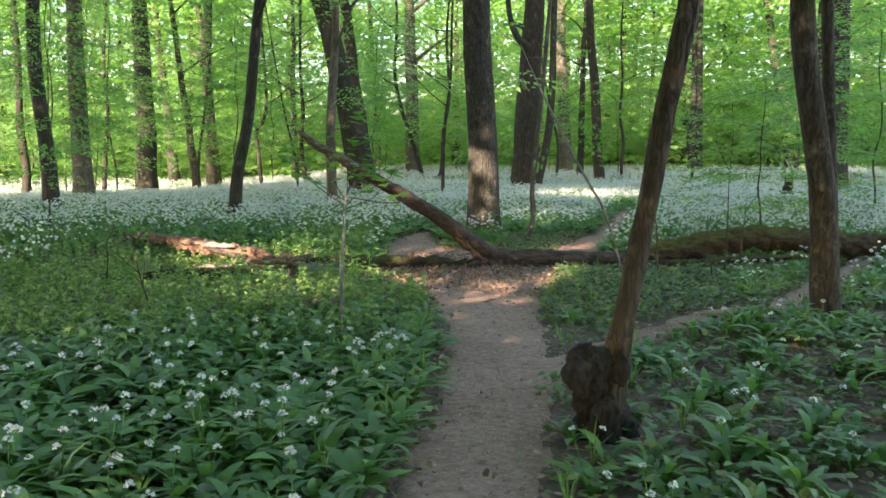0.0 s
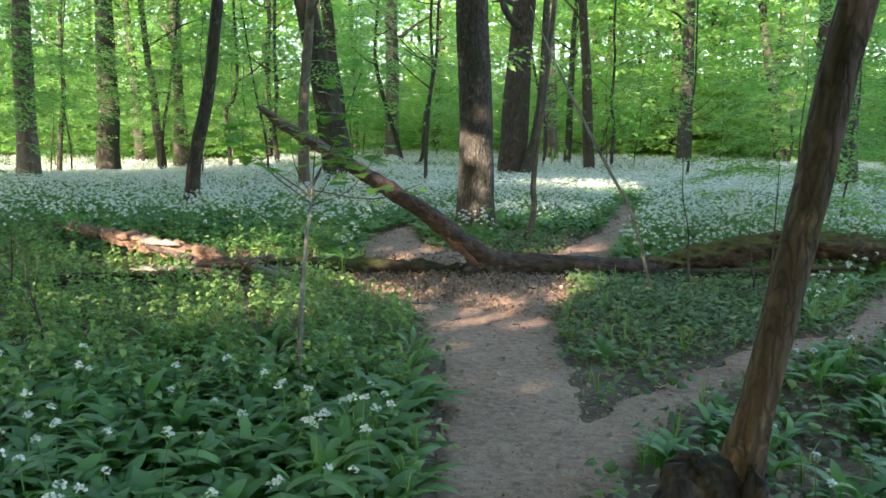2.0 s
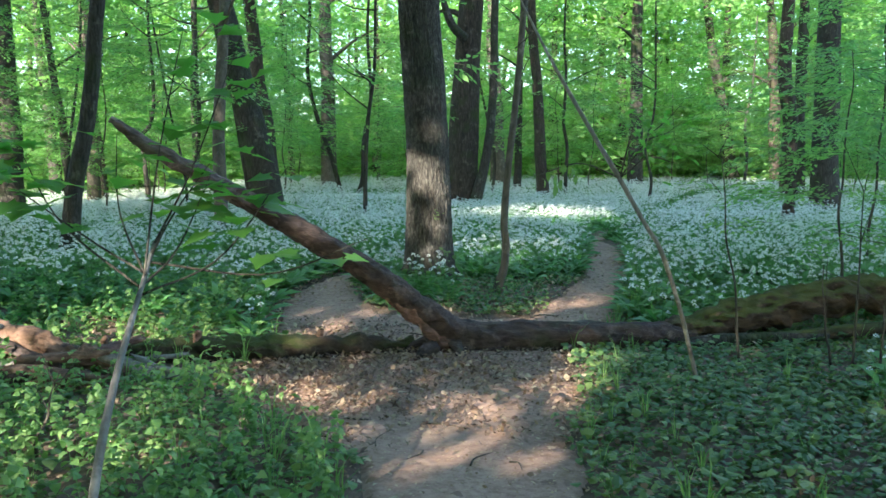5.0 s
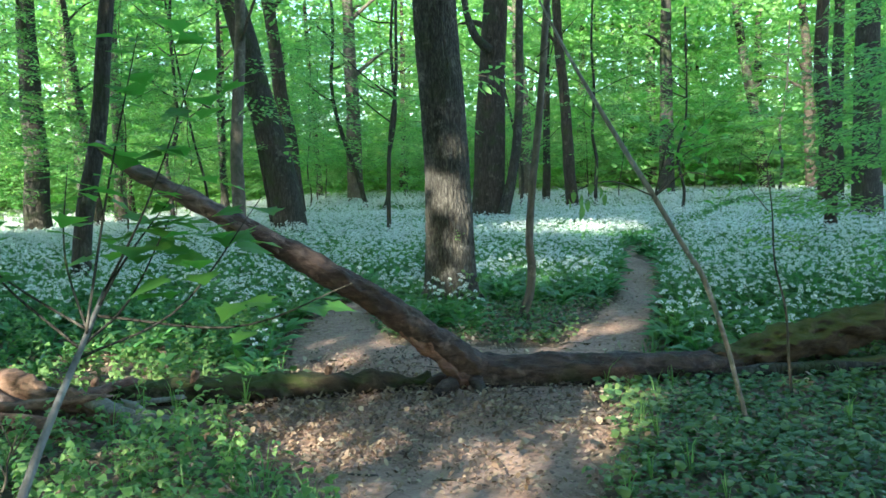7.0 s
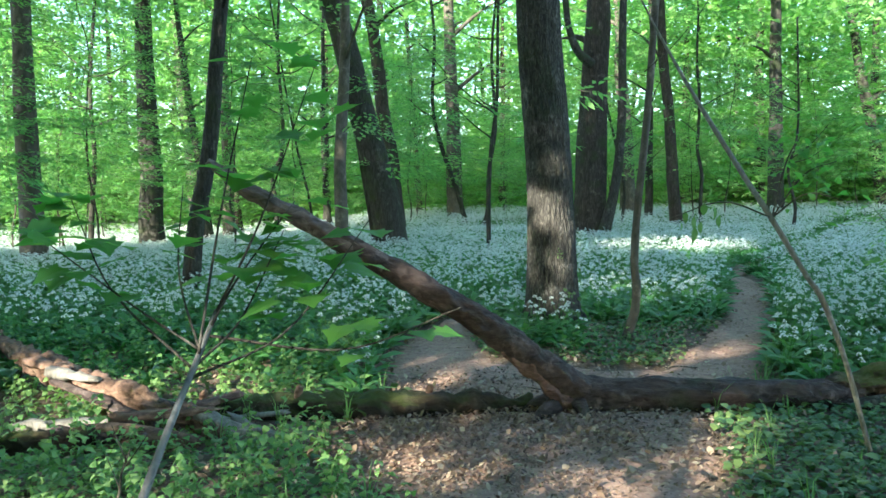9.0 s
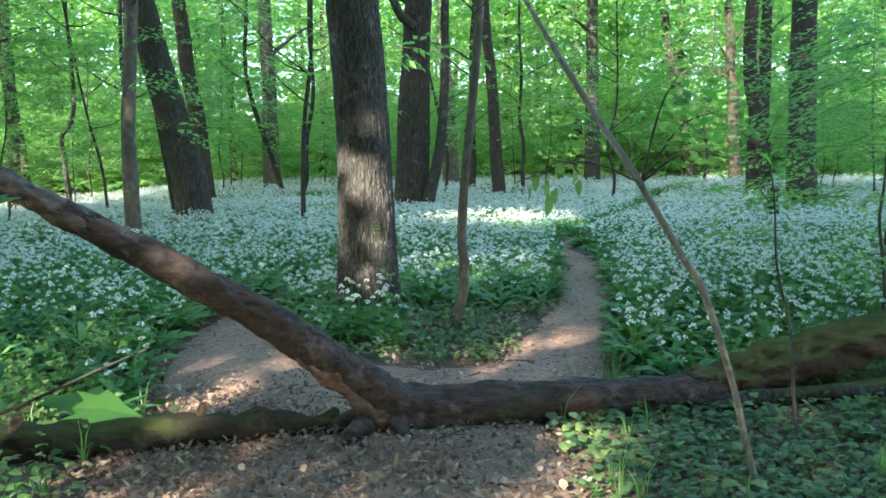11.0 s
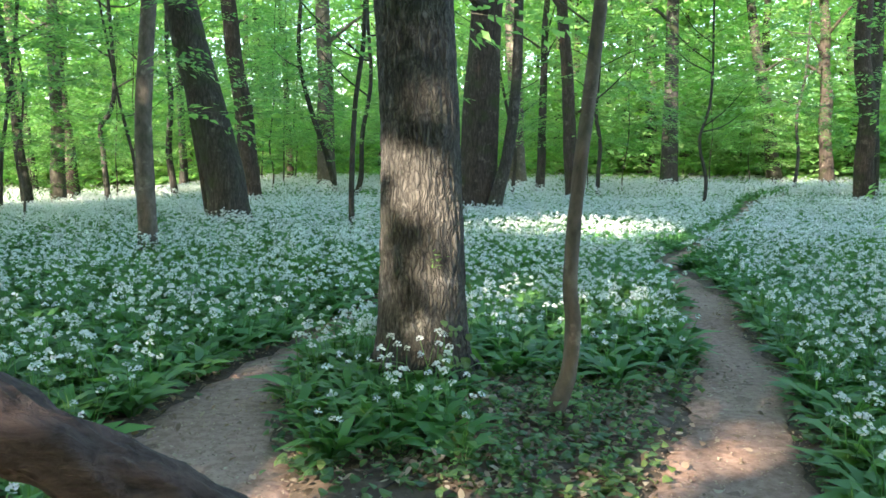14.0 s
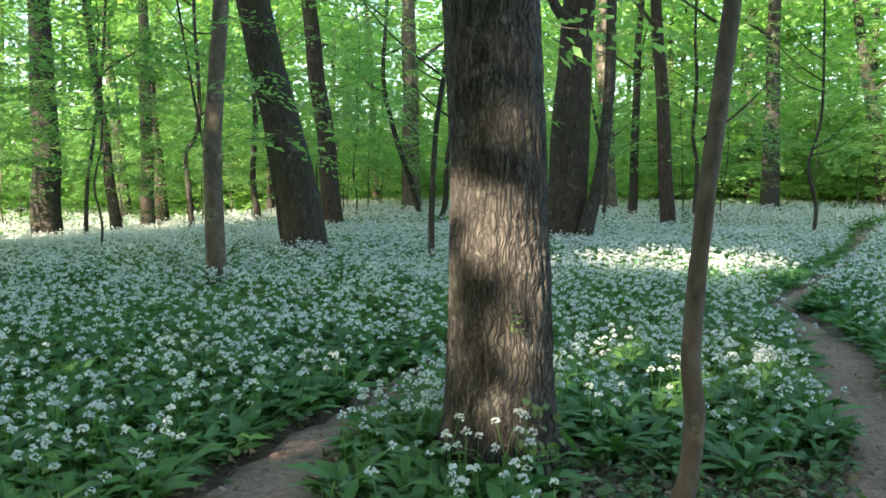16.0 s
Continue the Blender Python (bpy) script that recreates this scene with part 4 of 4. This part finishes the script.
    stem_part("stem", tube([(0, 0, -0.05), (-0.01, 0.15, 0.35), (-0.03, 0.52, 0.75), fork], [0.016, 0.0145, 0.012, 0.008], 10, 0.1, 1, fine=30), SAPLING_BARK, sap)
    tips = [(-0.62, 1.5, 1.52), (-0.3, 1.7, 1.56), (0.12, 1.65, 1.5), (0.42, 1.4, 1.44), (0.72, 1.25, 1.17), (-0.6, 1.2, 1.42), (0.1, 1.55, 1.4), (0.25, 1.4, 1.93), (0.02, 1.5, 1.98)]
    for tip in tips:
        tip = np.array(tip)
        start = fork + rng.uniform(0, 0.42) * (np.array((-0.03, 0.52, 0.75)) - fork)
        mid = 0.5 * (start + tip) + rng.normal(0, 0.04, 3) - (0, 0, 0.05)
        stem_part("branch", tube([start, mid, tip], [0.005, 0.0035, 0.0015], 6, 0, fine=12), BARK_DARK, sap)
        for k in range(6 if tip[0] > 0.6 else 15):
            u = rng.uniform(0.45, 1.06)
            at = (1 - u) ** 2 * start + 2 * u * (1 - u) * mid + u * u * tip + rng.normal(0, 0.06, 3) * (1, 1, 0.4)
            v, f = maple_leaf(rng.uniform(0.08, 0.12) if tip[0] > 0.6 else rng.uniform(0.09, 0.145))
            s = Soup().add(turned(v, rng.uniform(0, 6.28), rng.normal(-0.1, 0.14), rng.normal(0, 0.16), at), f)
            part("leaf", s, [MAPLE_LEAF], sap)


leafy_sapling()


def ground_twig(x, y, length, turn, r):
    z = float(ground_z(x, y)) + 0.02
    twig = thing("fallen_twig", x, y, z, "small dry twig lying on the path", "twig", "twigs on the ground", turn)
    stem_part("stem", tube([(0, 0, 0.005), (length * 0.4, 0.02, 0.012), (length, -0.01, 0.006)], [r, r * 0.8, r * 0.4], 6, fine=10), TWIG, twig)


for k in range(26):
    rng = np.random.default_rng(700 + k)
    ground_twig(rng.uniform(-0.6, 1.6), rng.uniform(8.2, 12.4), rng.uniform(0.08, 0.3), rng.uniform(0, 360), rng.uniform(0.003, 0.007))


def bare_shoot(x, y, h, lean, label):
    rng = np.random.default_rng(int(100 * x + 1000))
    z = float(ground_z(x, y))
    pts = [(x + lean[0] * u * h + rng.normal(0, 0.01), y + lean[1] * u * h, z + u * h - 0.02) for u in np.linspace(0, 1, 6)]
    t = thin_tree(pts, np.linspace(0.011, 0.003, 6), TWIG, label, "bare_shoot", 6)
    for k in range(4):
        u = rng.uniform(0.4, 1)
        base = np.array(((lean[0] * u * h), (lean[1] * u * h), u * h))
        tip = base + rng.normal(0, 0.12, 3) + (0, 0, 0.15)
        stem_part("twig", tube([base, tip], [0.004, 0.0015], 5), TWIG, t)
    return t


for bx, by, bh, lx, ly in ((3.3, 10.2, 1.3, 0.02, 0.0), (3.42, 10.1, 0.9, 0.08, 0.0), (3.15, 10.25, 0.8, -0.06, 0.05), (2.6, 10.4, 1.6, -0.1, 0.1), (-2.4, 7.2, 0.8, -0.25, 0.05), (-3.6, 9.3, 0.6, 0.05, 0.0), (-1.6, 8.6, 0.5, 0.2, 0.1)):
    bare_shoot(bx, by, bh, (lx, ly), "thin bare shoot rising from the undergrowth")


# ---- undergrowth ----
def garlic_template(rng, leaves=6, flower=1, florets=13, blades=4):
    """Wild garlic: arching pointed leaves from one foot and a round white umbel on a stalk."""
    s = Soup()
    for k in range(leaves):
        a = k * 2.4 + rng.uniform(-0.4, 0.4)
        length, width, rise = rng.uniform(0.2, 0.3), rng.uniform(0.045, 0.065), rng.uniform(0.6, 1.25)
        rows = []
        for u, w in ((0.0, 0.16), (0.2, 0.5), (0.42, 0.92), (0.62, 1.0), (0.82, 0.68), (1.0, 0.0)) if blades > 4 else ((0.0, 0.2), (0.35, 0.75), (0.7, 1.0), (1.0, 0.0)) if blades > 3 else ((0.0, 0.3), (0.6, 1.0), (1.0, 0.0)):
            out = length * u * (0.35 + 0.65 * u)
            rows.append((out * math.cos(rise * 0.5) + 0.01, 0.5 * width * w, length * (1.25 * u - 0.75 * u * u) * rise))
        v = []
        for o, w, h in rows[:-1]:
            v += [(o, w, h), (o, -w, h)]
        v.append((rows[-1][0], 0, rows[-1][2]))
        n = len(rows) - 1
        f = []
        for j in range(n - 1):
            f += [(2 * j, 2 * j + 1, 2 * j + 3), (2 * j, 2 * j + 3, 2 * j + 2)]
        f.append((2 * n - 2, 2 * n - 1, 2 * n))
        s.add(turned(np.array(v), a, 0, rng.normal(0, 0.25)), f, 0)
    for head in range(flower):
        lean = rng.normal(0, 0.04 + 0.04 * head, 2)
        top = np.array((lean[0], lean[1], rng.uniform(0.23, 0.345)))
        s.add([(-0.003, 0, 0.02), (0.003, 0, 0.02), top + (0.002, 0, 0), top - (0.002, 0, 0)], [(0, 1, 2), (0, 2, 3)], 0)
        for k in range(florets):
            up, a = rng.uniform(-0.25, 1), k * 2.4
            flat = math.sqrt(max(0, 1 - up * up))
            d = np.array((math.cos(a) * flat, math.sin(a) * flat, up))
            q = np.array([(0.0, -0.008, 0), (0.008, 0, 0), (0, 0.008, 0), (-0.008, 0, 0)]) * rng.uniform(0.9, 1.3)
            q = turned(q, rng.uniform(0, 6.28), rng.uniform(-1, 1), rng.uniform(-1, 1))
            s.add(top + d * (0.018 if florets > 5 else 0.02) + q * (1.0 if florets > 5 else 1.35), [(0, 1, 2), (0, 2, 3)], 1)
    return s.arrays()


def far_garlic_template(rng, heads=5):
    """Several heads and leaves of garlic together, for the carpet farther off."""
    s = Soup()
    for k in range(5):
        v, f = small_leaf(0.26, 0.07)
        s.add(turned(v, rng.uniform(0, 6.28), rng.uniform(0.2, 1.0), 0, (*rng.normal(0, 0.08, 2), 0.06)), f, 0)
    for k in range(heads):
        at = np.array((*rng.normal(0, 0.1, 2), rng.uniform(0.24, 0.38)))
        o = np.array([(1, 0, 0), (-0.5, 0.87, 0), (-0.5, -0.87, 0), (0, 0, 0.9), (0, 0, -0.6)]) * rng.uniform(0.02, 0.03)
        s.add(turned(o, rng.uniform(0, 6), 0, rng.normal(0, 0.3), at), [(0, 1, 3), (1, 2, 3), (2, 0, 3), (1, 0, 4), (2, 1, 4), (0, 2, 4)], 1)
    return s.arrays()


def herb_template(rng, height=0.24, pairs=5, leaf=0.058):
    """A nettle-like herb: opposite pairs of toothed oval leaves on a stalk."""
    s = Soup()
    h = height * rng.uniform(0.7, 1.2)
    s.add([(-0.002, 0, 0), (0.002, 0, 0), (0, 0, h)], [(0, 1, 2)])
    for k in range(pairs):
        u = (k + 1) / pairs
        for side in (0, math.pi):
            v, f = leaf_shape(leaf * rng.uniform(0.7, 1.1) * (1.15 - 0.5 * u), leaf * 0.62, 0.02, 0.006)
            s.add(turned(v, k * 1.57 + side + rng.normal(0, 0.3), rng.normal(0.1, 0.3), rng.normal(0, 0.3), (0, 0, h * u)), f)
    return s.arrays()


def ivy_template(rng):
    s = Soup()
    for k in range(5):
        v, f = leaf_shape(rng.uniform(0.035, 0.065), rng.uniform(0.04, 0.06), 0.012, 0.006)
        s.add(turned(v, rng.uniform(0, 6.28), rng.normal(0.1, 0.3), rng.normal(0, 0.3), (*rng.normal(0, 0.06, 2), rng.uniform(0.01, 0.08))), f)
    return s.arrays()


def grass_template(rng):
    s = Soup()
    for k in range(7):
        a, h, o = rng.uniform(0, 6.28), rng.uniform(0.1, 0.25), rng.uniform(0.04, 0.14)
        v = np.array([(0, 0.003, 0), (0, -0.003, 0), (o * 0.4, 0.003, h * 0.7), (o * 0.4, -0.003, h * 0.7), (o, 0, h)])
        s.add(turned(v, a), [(0, 1, 3), (0, 3, 2), (2, 3, 4)])
    return s.arrays()


def litter_template(rng):
    v, f = leaf_shape(rng.uniform(0.04, 0.07), rng.uniform(0.022, 0.042), rng.uniform(-0.025, 0.025), rng.uniform(-0.012, 0.014))
    return turned(v, 0, rng.normal(0, 0.15), rng.normal(0, 0.2), (0, 0, 0.012)), f, np.zeros(len(f), int)


PLANTS = np.random.default_rng(21)
GARLIC = [garlic_template(PLANTS, 6, 1 + k % 2) for k in range(10)]
GARLIC_BARE = [garlic_template(PLANTS, 7, 0) for _ in range(6)]
GARLIC_MID = [garlic_template(PLANTS, 4, 2, 5, 3) for _ in range(8)]
GARLIC_NEAR = [garlic_template(PLANTS, 7, 1, 16, 6) for _ in range(10)]
BROAD_NEAR = [garlic_template(PLANTS, 8, 0, 0, 6) for _ in range(8)]
GARLIC_FAR = [far_garlic_template(PLANTS) for _ in range(8)]
HERBS = [herb_template(PLANTS) for _ in range(8)]
IVIES = [ivy_template(PLANTS) for _ in range(8)]
GRASSES = [grass_template(PLANTS) for _ in range(6)]
LITTER = [litter_template(PLANTS) for _ in range(10)]


def patchy(x, y, scale, seed):
    return np.array([noise.noise(Vector((a * scale, b * scale, seed))) for a, b in zip(x, y)])


def sown(area, density, keep, rng, margin=0.05):
    """Places sown over an area (x0, y0, x1, y1), as many to the square metre as density says, where keep allows."""
    x0, y0, x1, y1 = area
    n = int((x1 - x0) * (y1 - y0) * density)
    x, y = rng.uniform(x0, x1, n), rng.uniform(y0, y1, n)
    ok = (rng.random(n) < keep(x, y)) & (off_path(x, y) > margin)
    for tx, ty, tr in ((0.66, 14.0, 0.33), (0.83, 4.45, 0.2), (3.4, 7.65, 0.2)):
        ok &= np.hypot(x - tx, y - ty) > tr
    x, y = x[ok], y[ok]
    return np.stack([x, y, ground_z(x, y) + 0.02], -1)


def sow(name, label, category, templates, places, rng, materials, low=0.8, high=1.2, tip=0.12):
    n = len(places)
    s = Soup().scatter(templates, places, rng.random(n) * 6.283, rng.uniform(low, high, n), rng, tip)
    return tagged(new(name, s.mesh(name, materials, category == "wild garlic" and templates is not GARLIC_FAR)), label, category, kind="stuff")


def in_view(x, y):
    return np.abs(x - 0.08 * y) < 0.62 * np.abs(y) + 3


def open_strip(x, y):
    """The barer ground before the stout tree, between the forks."""
    return np.maximum(np.clip((y - 13.75 + 0.12 * np.sin(x * 5)) / 0.4, 0, 1), 0.85 * (x < 0.72 + 0.1 * np.sin(y * 6)) * (y > 12.5)) * (np.abs(x - 0.7) < 1.6) + (np.abs(x - 0.7) >= 1.6)


def log_line(x, y):
    """Garlic stands beyond the fallen trunk."""
    return smooth01((y - 11.4 - 0.25 * np.sin(x * 2)) / 0.6)


sow("garlic_bed", "flowering wild garlic with white umbels and green leaves", "wild garlic", GARLIC,
    sown((-9, 11.0, 11, 19.5), 74, lambda x, y: in_view(x, y) * log_line(x, y) * open_strip(x, y) * np.where(x < -1.0, smooth01((y - 12.0) / 3.2), 1) * (0.8 + 0.7 * patchy(x, y, 0.8, 2)), PLANTS), PLANTS, [GARLIC_LEAF, PETAL], 0.8, 1.15)
sow("garlic_bed", "green garlic leaves without flowers along the paths", "wild garlic", GARLIC_BARE,
    sown((-9, 11.0, 11, 19.5), 34, lambda x, y: in_view(x, y) * log_line(x, y) * open_strip(x, y), PLANTS), PLANTS, [GARLIC_LEAF], 0.7, 1.05)
sow("garlic_carpet", "dense white carpet of flowering wild garlic", "wild garlic", GARLIC_MID,
    sown((-16, 19.5, 22, 33), 76, lambda x, y: in_view(x, y) * (0.85 + 0.4 * patchy(x, y, 0.6, 4)), PLANTS), PLANTS, [GARLIC_LEAF, PETAL], 0.85, 1.2)
sow("garlic_carpet", "white haze of garlic flowers deep in the wood", "wild garlic", GARLIC_FAR,
    sown((-34, 33, 44, 66), 14, lambda x, y: in_view(x, y) * (0.8 + 0.5 * patchy(x, y, 0.25, 6)) * np.where(y > 44, 0.5, 1), PLANTS, 0.1), PLANTS, [GARLIC_LEAF, PETAL], 0.9, 1.4)
sow("garlic_bed", "wild garlic with a few white umbels beside the path", "wild garlic", GARLIC_NEAR,
    sown((-5, 1.5, 0.3, 7.4), 30, lambda x, y: smooth01((7.2 - y + 0.3 * (x + 1)) / 2) * np.clip(0.55 + 0.9 * patchy(x, y, 1.1, 8), 0, 1), PLANTS, 0.12), PLANTS, [GARLIC_LEAF, PETAL], 0.8, 1.1)
sow("garlic_bed", "broad green garlic leaves beside the path", "wild garlic", BROAD_NEAR,
    sown((-5.5, 1.5, 0.3, 8.2), 56, lambda x, y: smooth01((8.4 - y + 0.4 * (x + 1)) / 2.5), PLANTS), PLANTS, [GARLIC_LEAF], 0.75, 1.1)
sow("garlic_bed", "garlic leaves and sparse flowers under the trees", "wild garlic", GARLIC_NEAR,
    sown((0.5, 1.5, 5.5, 7.2), 7, lambda x, y: np.clip(0.5 + patchy(x, y, 1.0, 9), 0, 1), PLANTS, 0.15), PLANTS, [GARLIC_LEAF, PETAL], 0.75, 1.0)
sow("garlic_bed", "low green garlic leaves under the trees", "wild garlic", BROAD_NEAR,
    sown((0.5, 1.5, 6.5, 7.6), 24, lambda x, y: np.clip(0.6 + patchy(x, y, 0.9, 10), 0, 1), PLANTS, 0.1), PLANTS, [GARLIC_LEAF], 0.6, 0.95)
sow("garlic_bed", "garlic leaves beyond the side path", "wild garlic", GARLIC,
    sown((3.0, 8.0, 9, 11.2), 12, lambda x, y: x - y > -6.6, PLANTS), PLANTS, [GARLIC_LEAF, PETAL], 0.8, 1.0)
sow("herbs", "mixed green woodland herbs with oval leaves", "undergrowth", HERBS,
    sown((-9, 5.0, -0.2, 13.4), 80, lambda x, y: np.clip((x + 9) / 2.5, 0, 1) * smooth01((y - 5.2 + 0.35 * np.minimum(0, -x - 1)) / 1.5) * np.where(y > 11.4, 0.5 * (x < -1.2), 1) * np.where(np.abs(y - 10.65) < 0.45, np.where(x > -2.4, 0.25, 0.6), 1), PLANTS), PLANTS, [HERB_LEAF], 0.6, 1.25)
sow("woodland_floor", "green herb layer spreading under the trees", "undergrowth", GARLIC_FAR,
    sown((-22, -16, 24, 14), 5, lambda x, y: np.clip(0.7 + patchy(x, y, 0.3, 17), 0, 1) * np.clip((np.maximum(np.abs(x + 0.2) - 4.2, 1.8 - y) + 0.6 * patchy(x, y, 0.7, 18)) / 0.8, 0, 1), PLANTS, 0.2), PLANTS, [GARLIC_LEAF, PETAL], 0.8, 1.2)
sow("herbs", "low woodland herbs near the stout tree", "undergrowth", HERBS,
    sown((-0.6, 11.9, 2.6, 14.6), 55, lambda x, y: np.clip(0.6 + 0.8 * patchy(x, y, 1.4, 12), 0, 1), PLANTS, 0.12), PLANTS, [HERB_LEAF], 0.3, 0.6)
sow("ground_ivy", "dark low ground ivy beside the path", "undergrowth", IVIES,
    sown((0.6, 6.8, 7, 12.2), 180, lambda x, y: smooth01((y - 7.0 - 0.25 * (x - 1)) / 1) + 0 * x, PLANTS, 0.0), PLANTS, [IVY_LEAF], 0.55, 1.05)
sow("ground_ivy", "small ivy leaves round the stout tree's foot", "undergrowth", IVIES,
    sown((-0.8, 11.8, 3, 15), 130, lambda x, y: 0.9 + 0 * x, PLANTS, 0.0), PLANTS, [IVY_LEAF], 0.7, 1.1)
sow("ground_ivy", "low green plants covering the forest floor", "undergrowth", IVIES,
    sown((-7, 2, 6, 11.5), 45, lambda x, y: 0.8 + 0 * x, PLANTS, -0.03), PLANTS, [IVY_LEAF], 0.8, 1.4)
sow("grass_tufts", "thin grass blades along the path's edges", "grass", GRASSES,
    sown((-4, 3, 5, 16), 22, lambda x, y: np.exp(-off_path(x, y) / 0.4) * np.where((y > 12) & (np.abs(x - 0.8) < 1.6), 0.3, 1), PLANTS, 0.02), PLANTS, [HERB_LEAF], 0.6, 1.2)
sow("leaf_litter", "dry brown fallen leaves scattered on the earth", "leaves", LITTER,
    sown((-3, 2.5, 6, 17), 900, lambda x, y: np.where(off_path(x, y) < 0.1, np.clip(0.02 + 0.2 * np.exp(-np.abs(off_path(x, y)) / 0.14) + 0.8 * smooth01(1.7 - np.abs(y - 10.5)) * np.clip(0.7 - 0.25 * x + patchy(x, y, 1.5, 15), 0, 1), 0, 1), np.where((y > 11.8) & (np.abs(x - 0.8) < 1.8), 0.95, 0.25)), PLANTS, -2) + np.array((0, 0, 0.024)), PLANTS, [DRY_LEAF], 0.35, 1.0, 0.25)


sow("leaf_litter", "brown leaf litter lying thick before the fallen trunk", "leaves", LITTER,
    sown((-1.4, 8.7, 2.2, 12.2), 1500, lambda x, y: (off_path(x, y) < 0.12) * np.clip(1.2 - np.abs(y - 10.4) / 1.7 - 0.55 * np.maximum(0, x - 0.1) + 0.8 * patchy(x, y, 1.6, 19), 0.05, 1), PLANTS, -2) + np.array((0, 0, 0.026)), PLANTS, [BROWN_LITTER], 0.25, 0.72, 0.4)
sow("path_crumbs", "crumbs of bark and leaf trodden into the path", "leaves", LITTER,
    sown((-1.2, 2.2, 4.2, 18.5), 1500, lambda x, y: (off_path(x, y) < 0.02) * np.clip(0.55 + 0.7 * patchy(x, y, 1.2, 23), 0.1, 1), PLANTS, -2) + np.array((0, 0, 0.02)), PLANTS, [DRY_LEAF], 0.14, 0.36, 0.15)


def garlic_clump(x, y, count, spread, seed):
    """One clump of garlic with its own heads, each plant a part."""
    rng = np.random.default_rng(seed)
    clump = thing("garlic_plant", x, y, float(ground_z(x, y)), "flowering garlic clump with broad dark leaves at a trunk's foot", "wild garlic")
    for k in range(count):
        v, f, m = garlic_template(rng, 6, 1, 16)
        part("plant", Soup().add(turned(v * rng.uniform(0.85, 1.15), rng.uniform(0, 6.28), 0, 0, (rng.normal(0, spread), rng.normal(0, spread * 0.5), 0)), f, m), [GARLIC_LEAF, PETAL], clump)


garlic_clump(0.76, 13.5, 4, 0.12, 61)
garlic_clump(0.5, 13.15, 4, 0.2, 62)


# ---- the far wood and the unseen leaf mass that blocks the sun ----
def far_wood():
    rng = np.random.default_rng(31)
    n = 34000
    a, d = rng.uniform(-0.75, 0.85, n), rng.uniform(58, 120, n)
    h = 0.4 + 20 * rng.random(n) ** 1.35
    d[:4000], h[:4000] = rng.uniform(54, 84, 4000), rng.uniform(0.1, 6.0, 4000)
    places = np.stack([np.sin(a) * d, np.cos(a) * d, h], -1)
    open_ = patchy(places[:, 0] * 1.0, places[:, 2] * 2.0, 0.09, 3.0)
    places = places[rng.random(n) < np.clip(0.8 + 1.8 * open_ + 0.9 * np.minimum(a, 0.3) + np.clip(0.25 * (5 - places[:, 2]), 0, 0.7), 0.5, 1)]
    places[:, 2] += ground_z(places[:, 0], places[:, 1])
    n = len(places)
    s = Soup().scatter(FAR_SPRAYS, places, rng.random(n) * 6.283, rng.uniform(1.0, 1.9, n), rng, 0.2)
    for k in range(70):
        b, e = rng.uniform(-0.75, 0.85), rng.uniform(62, 110)
        base = np.array((math.sin(b) * e, math.cos(b) * e, 0))
        s.add(*tube([base, base + (rng.normal(0, 0.5), 0, 16)], [rng.uniform(0.15, 0.4), 0.1], 6), 1)
    return tagged(new("far_wood", s.mesh("far_wood", [TREE_LEAF, BARK_DARK])), "sunlit green leaves and stems deep in the wood", "woods", kind="stuff")


far_wood()

# places to be sunlit, each with the hole radius left in the added blocker
SUN_GAPS = [((0.5, 13.75, 0.95), 0.22), ((0.5, 13.75, 1.18), 0.22), ((0.48, 13.75, 1.42), 0.16), ((0.3, 8.45, 0), 0.0), ((0.55, 9.45, 0), 0.02), ((1.05, 9.85, 0), 0.02), ((1.5, 10.2, 0), 0.08),
            ((-0.25, 10.3, 0), 0.02), ((-2.5, 10.6, 0.3), 0.3), ((-3.1, 11.2, 0.3), 0.25), ((-0.5, 11.9, 0), 0.04), ((2.3, 22.5, 0.35), 0.3), ((2.9, 22.8, 0.35), 0.4), ((3.6, 22.6, 0.35), 0.45), ((4.3, 22.0, 0.35), 0.45), ((2.2, 12.7, 0.1), 0.0),
            ((1.35, 12.3, 0.1), 0.03), ((2.3, 13.2, 0.1), 0.02), ((-0.8, 9.4, 0.1), 0.0), ((-1.5, 8.3, 0.2), 0.0), ((-2.3, 8.6, 0.2), 0.0), ((-1.9, 12.4, 0.3), 0.05)]


def sun_blocker():
    """An unseen slab of leaf clumps, added to hold off the low sun but for a few gaps."""
    rng = np.random.default_rng(41)
    way = np.array(SUN_WAY)
    across = np.cross(way, (0, 0, 1))
    across /= np.linalg.norm(across)
    up = np.cross(across, way)
    n = 29000
    a, b, c = rng.uniform(-26, 18, n), rng.uniform(-10, 9.5, n), rng.uniform(16, 24, n)
    # sparser clumps added higher up to shade the middle distance
    wide = 9500
    a, b, c = (np.concatenate(pair) for pair in ((a, rng.uniform(-34, 26, wide)), (b, rng.uniform(9.5, 17.5, wide)), (c, rng.uniform(16, 26, wide))))
    p = np.array((1.0, 12.0, 0.0)) + a[:, None] * across + b[:, None] * up + c[:, None] * way
    keep = p[:, 2] > 2.2
    for place, r in SUN_GAPS:
        rel = p - np.array(place)
        off = np.linalg.norm(rel - (rel @ way)[:, None] * way, axis=1)
        keep &= off > r + 0.4
    p = p[keep]
    s = Soup().scatter(CLUMPS, p, rng.random(len(p)) * 6.283, rng.uniform(0.9, 1.3, len(p)), rng, 0.3)
    return tagged(new("sun_blocker", s.mesh("sun_blocker", [TREE_LEAF])), "unseen mass of leaf clumps added to block the sun", "foliage", kind="stuff")


sun_blocker()
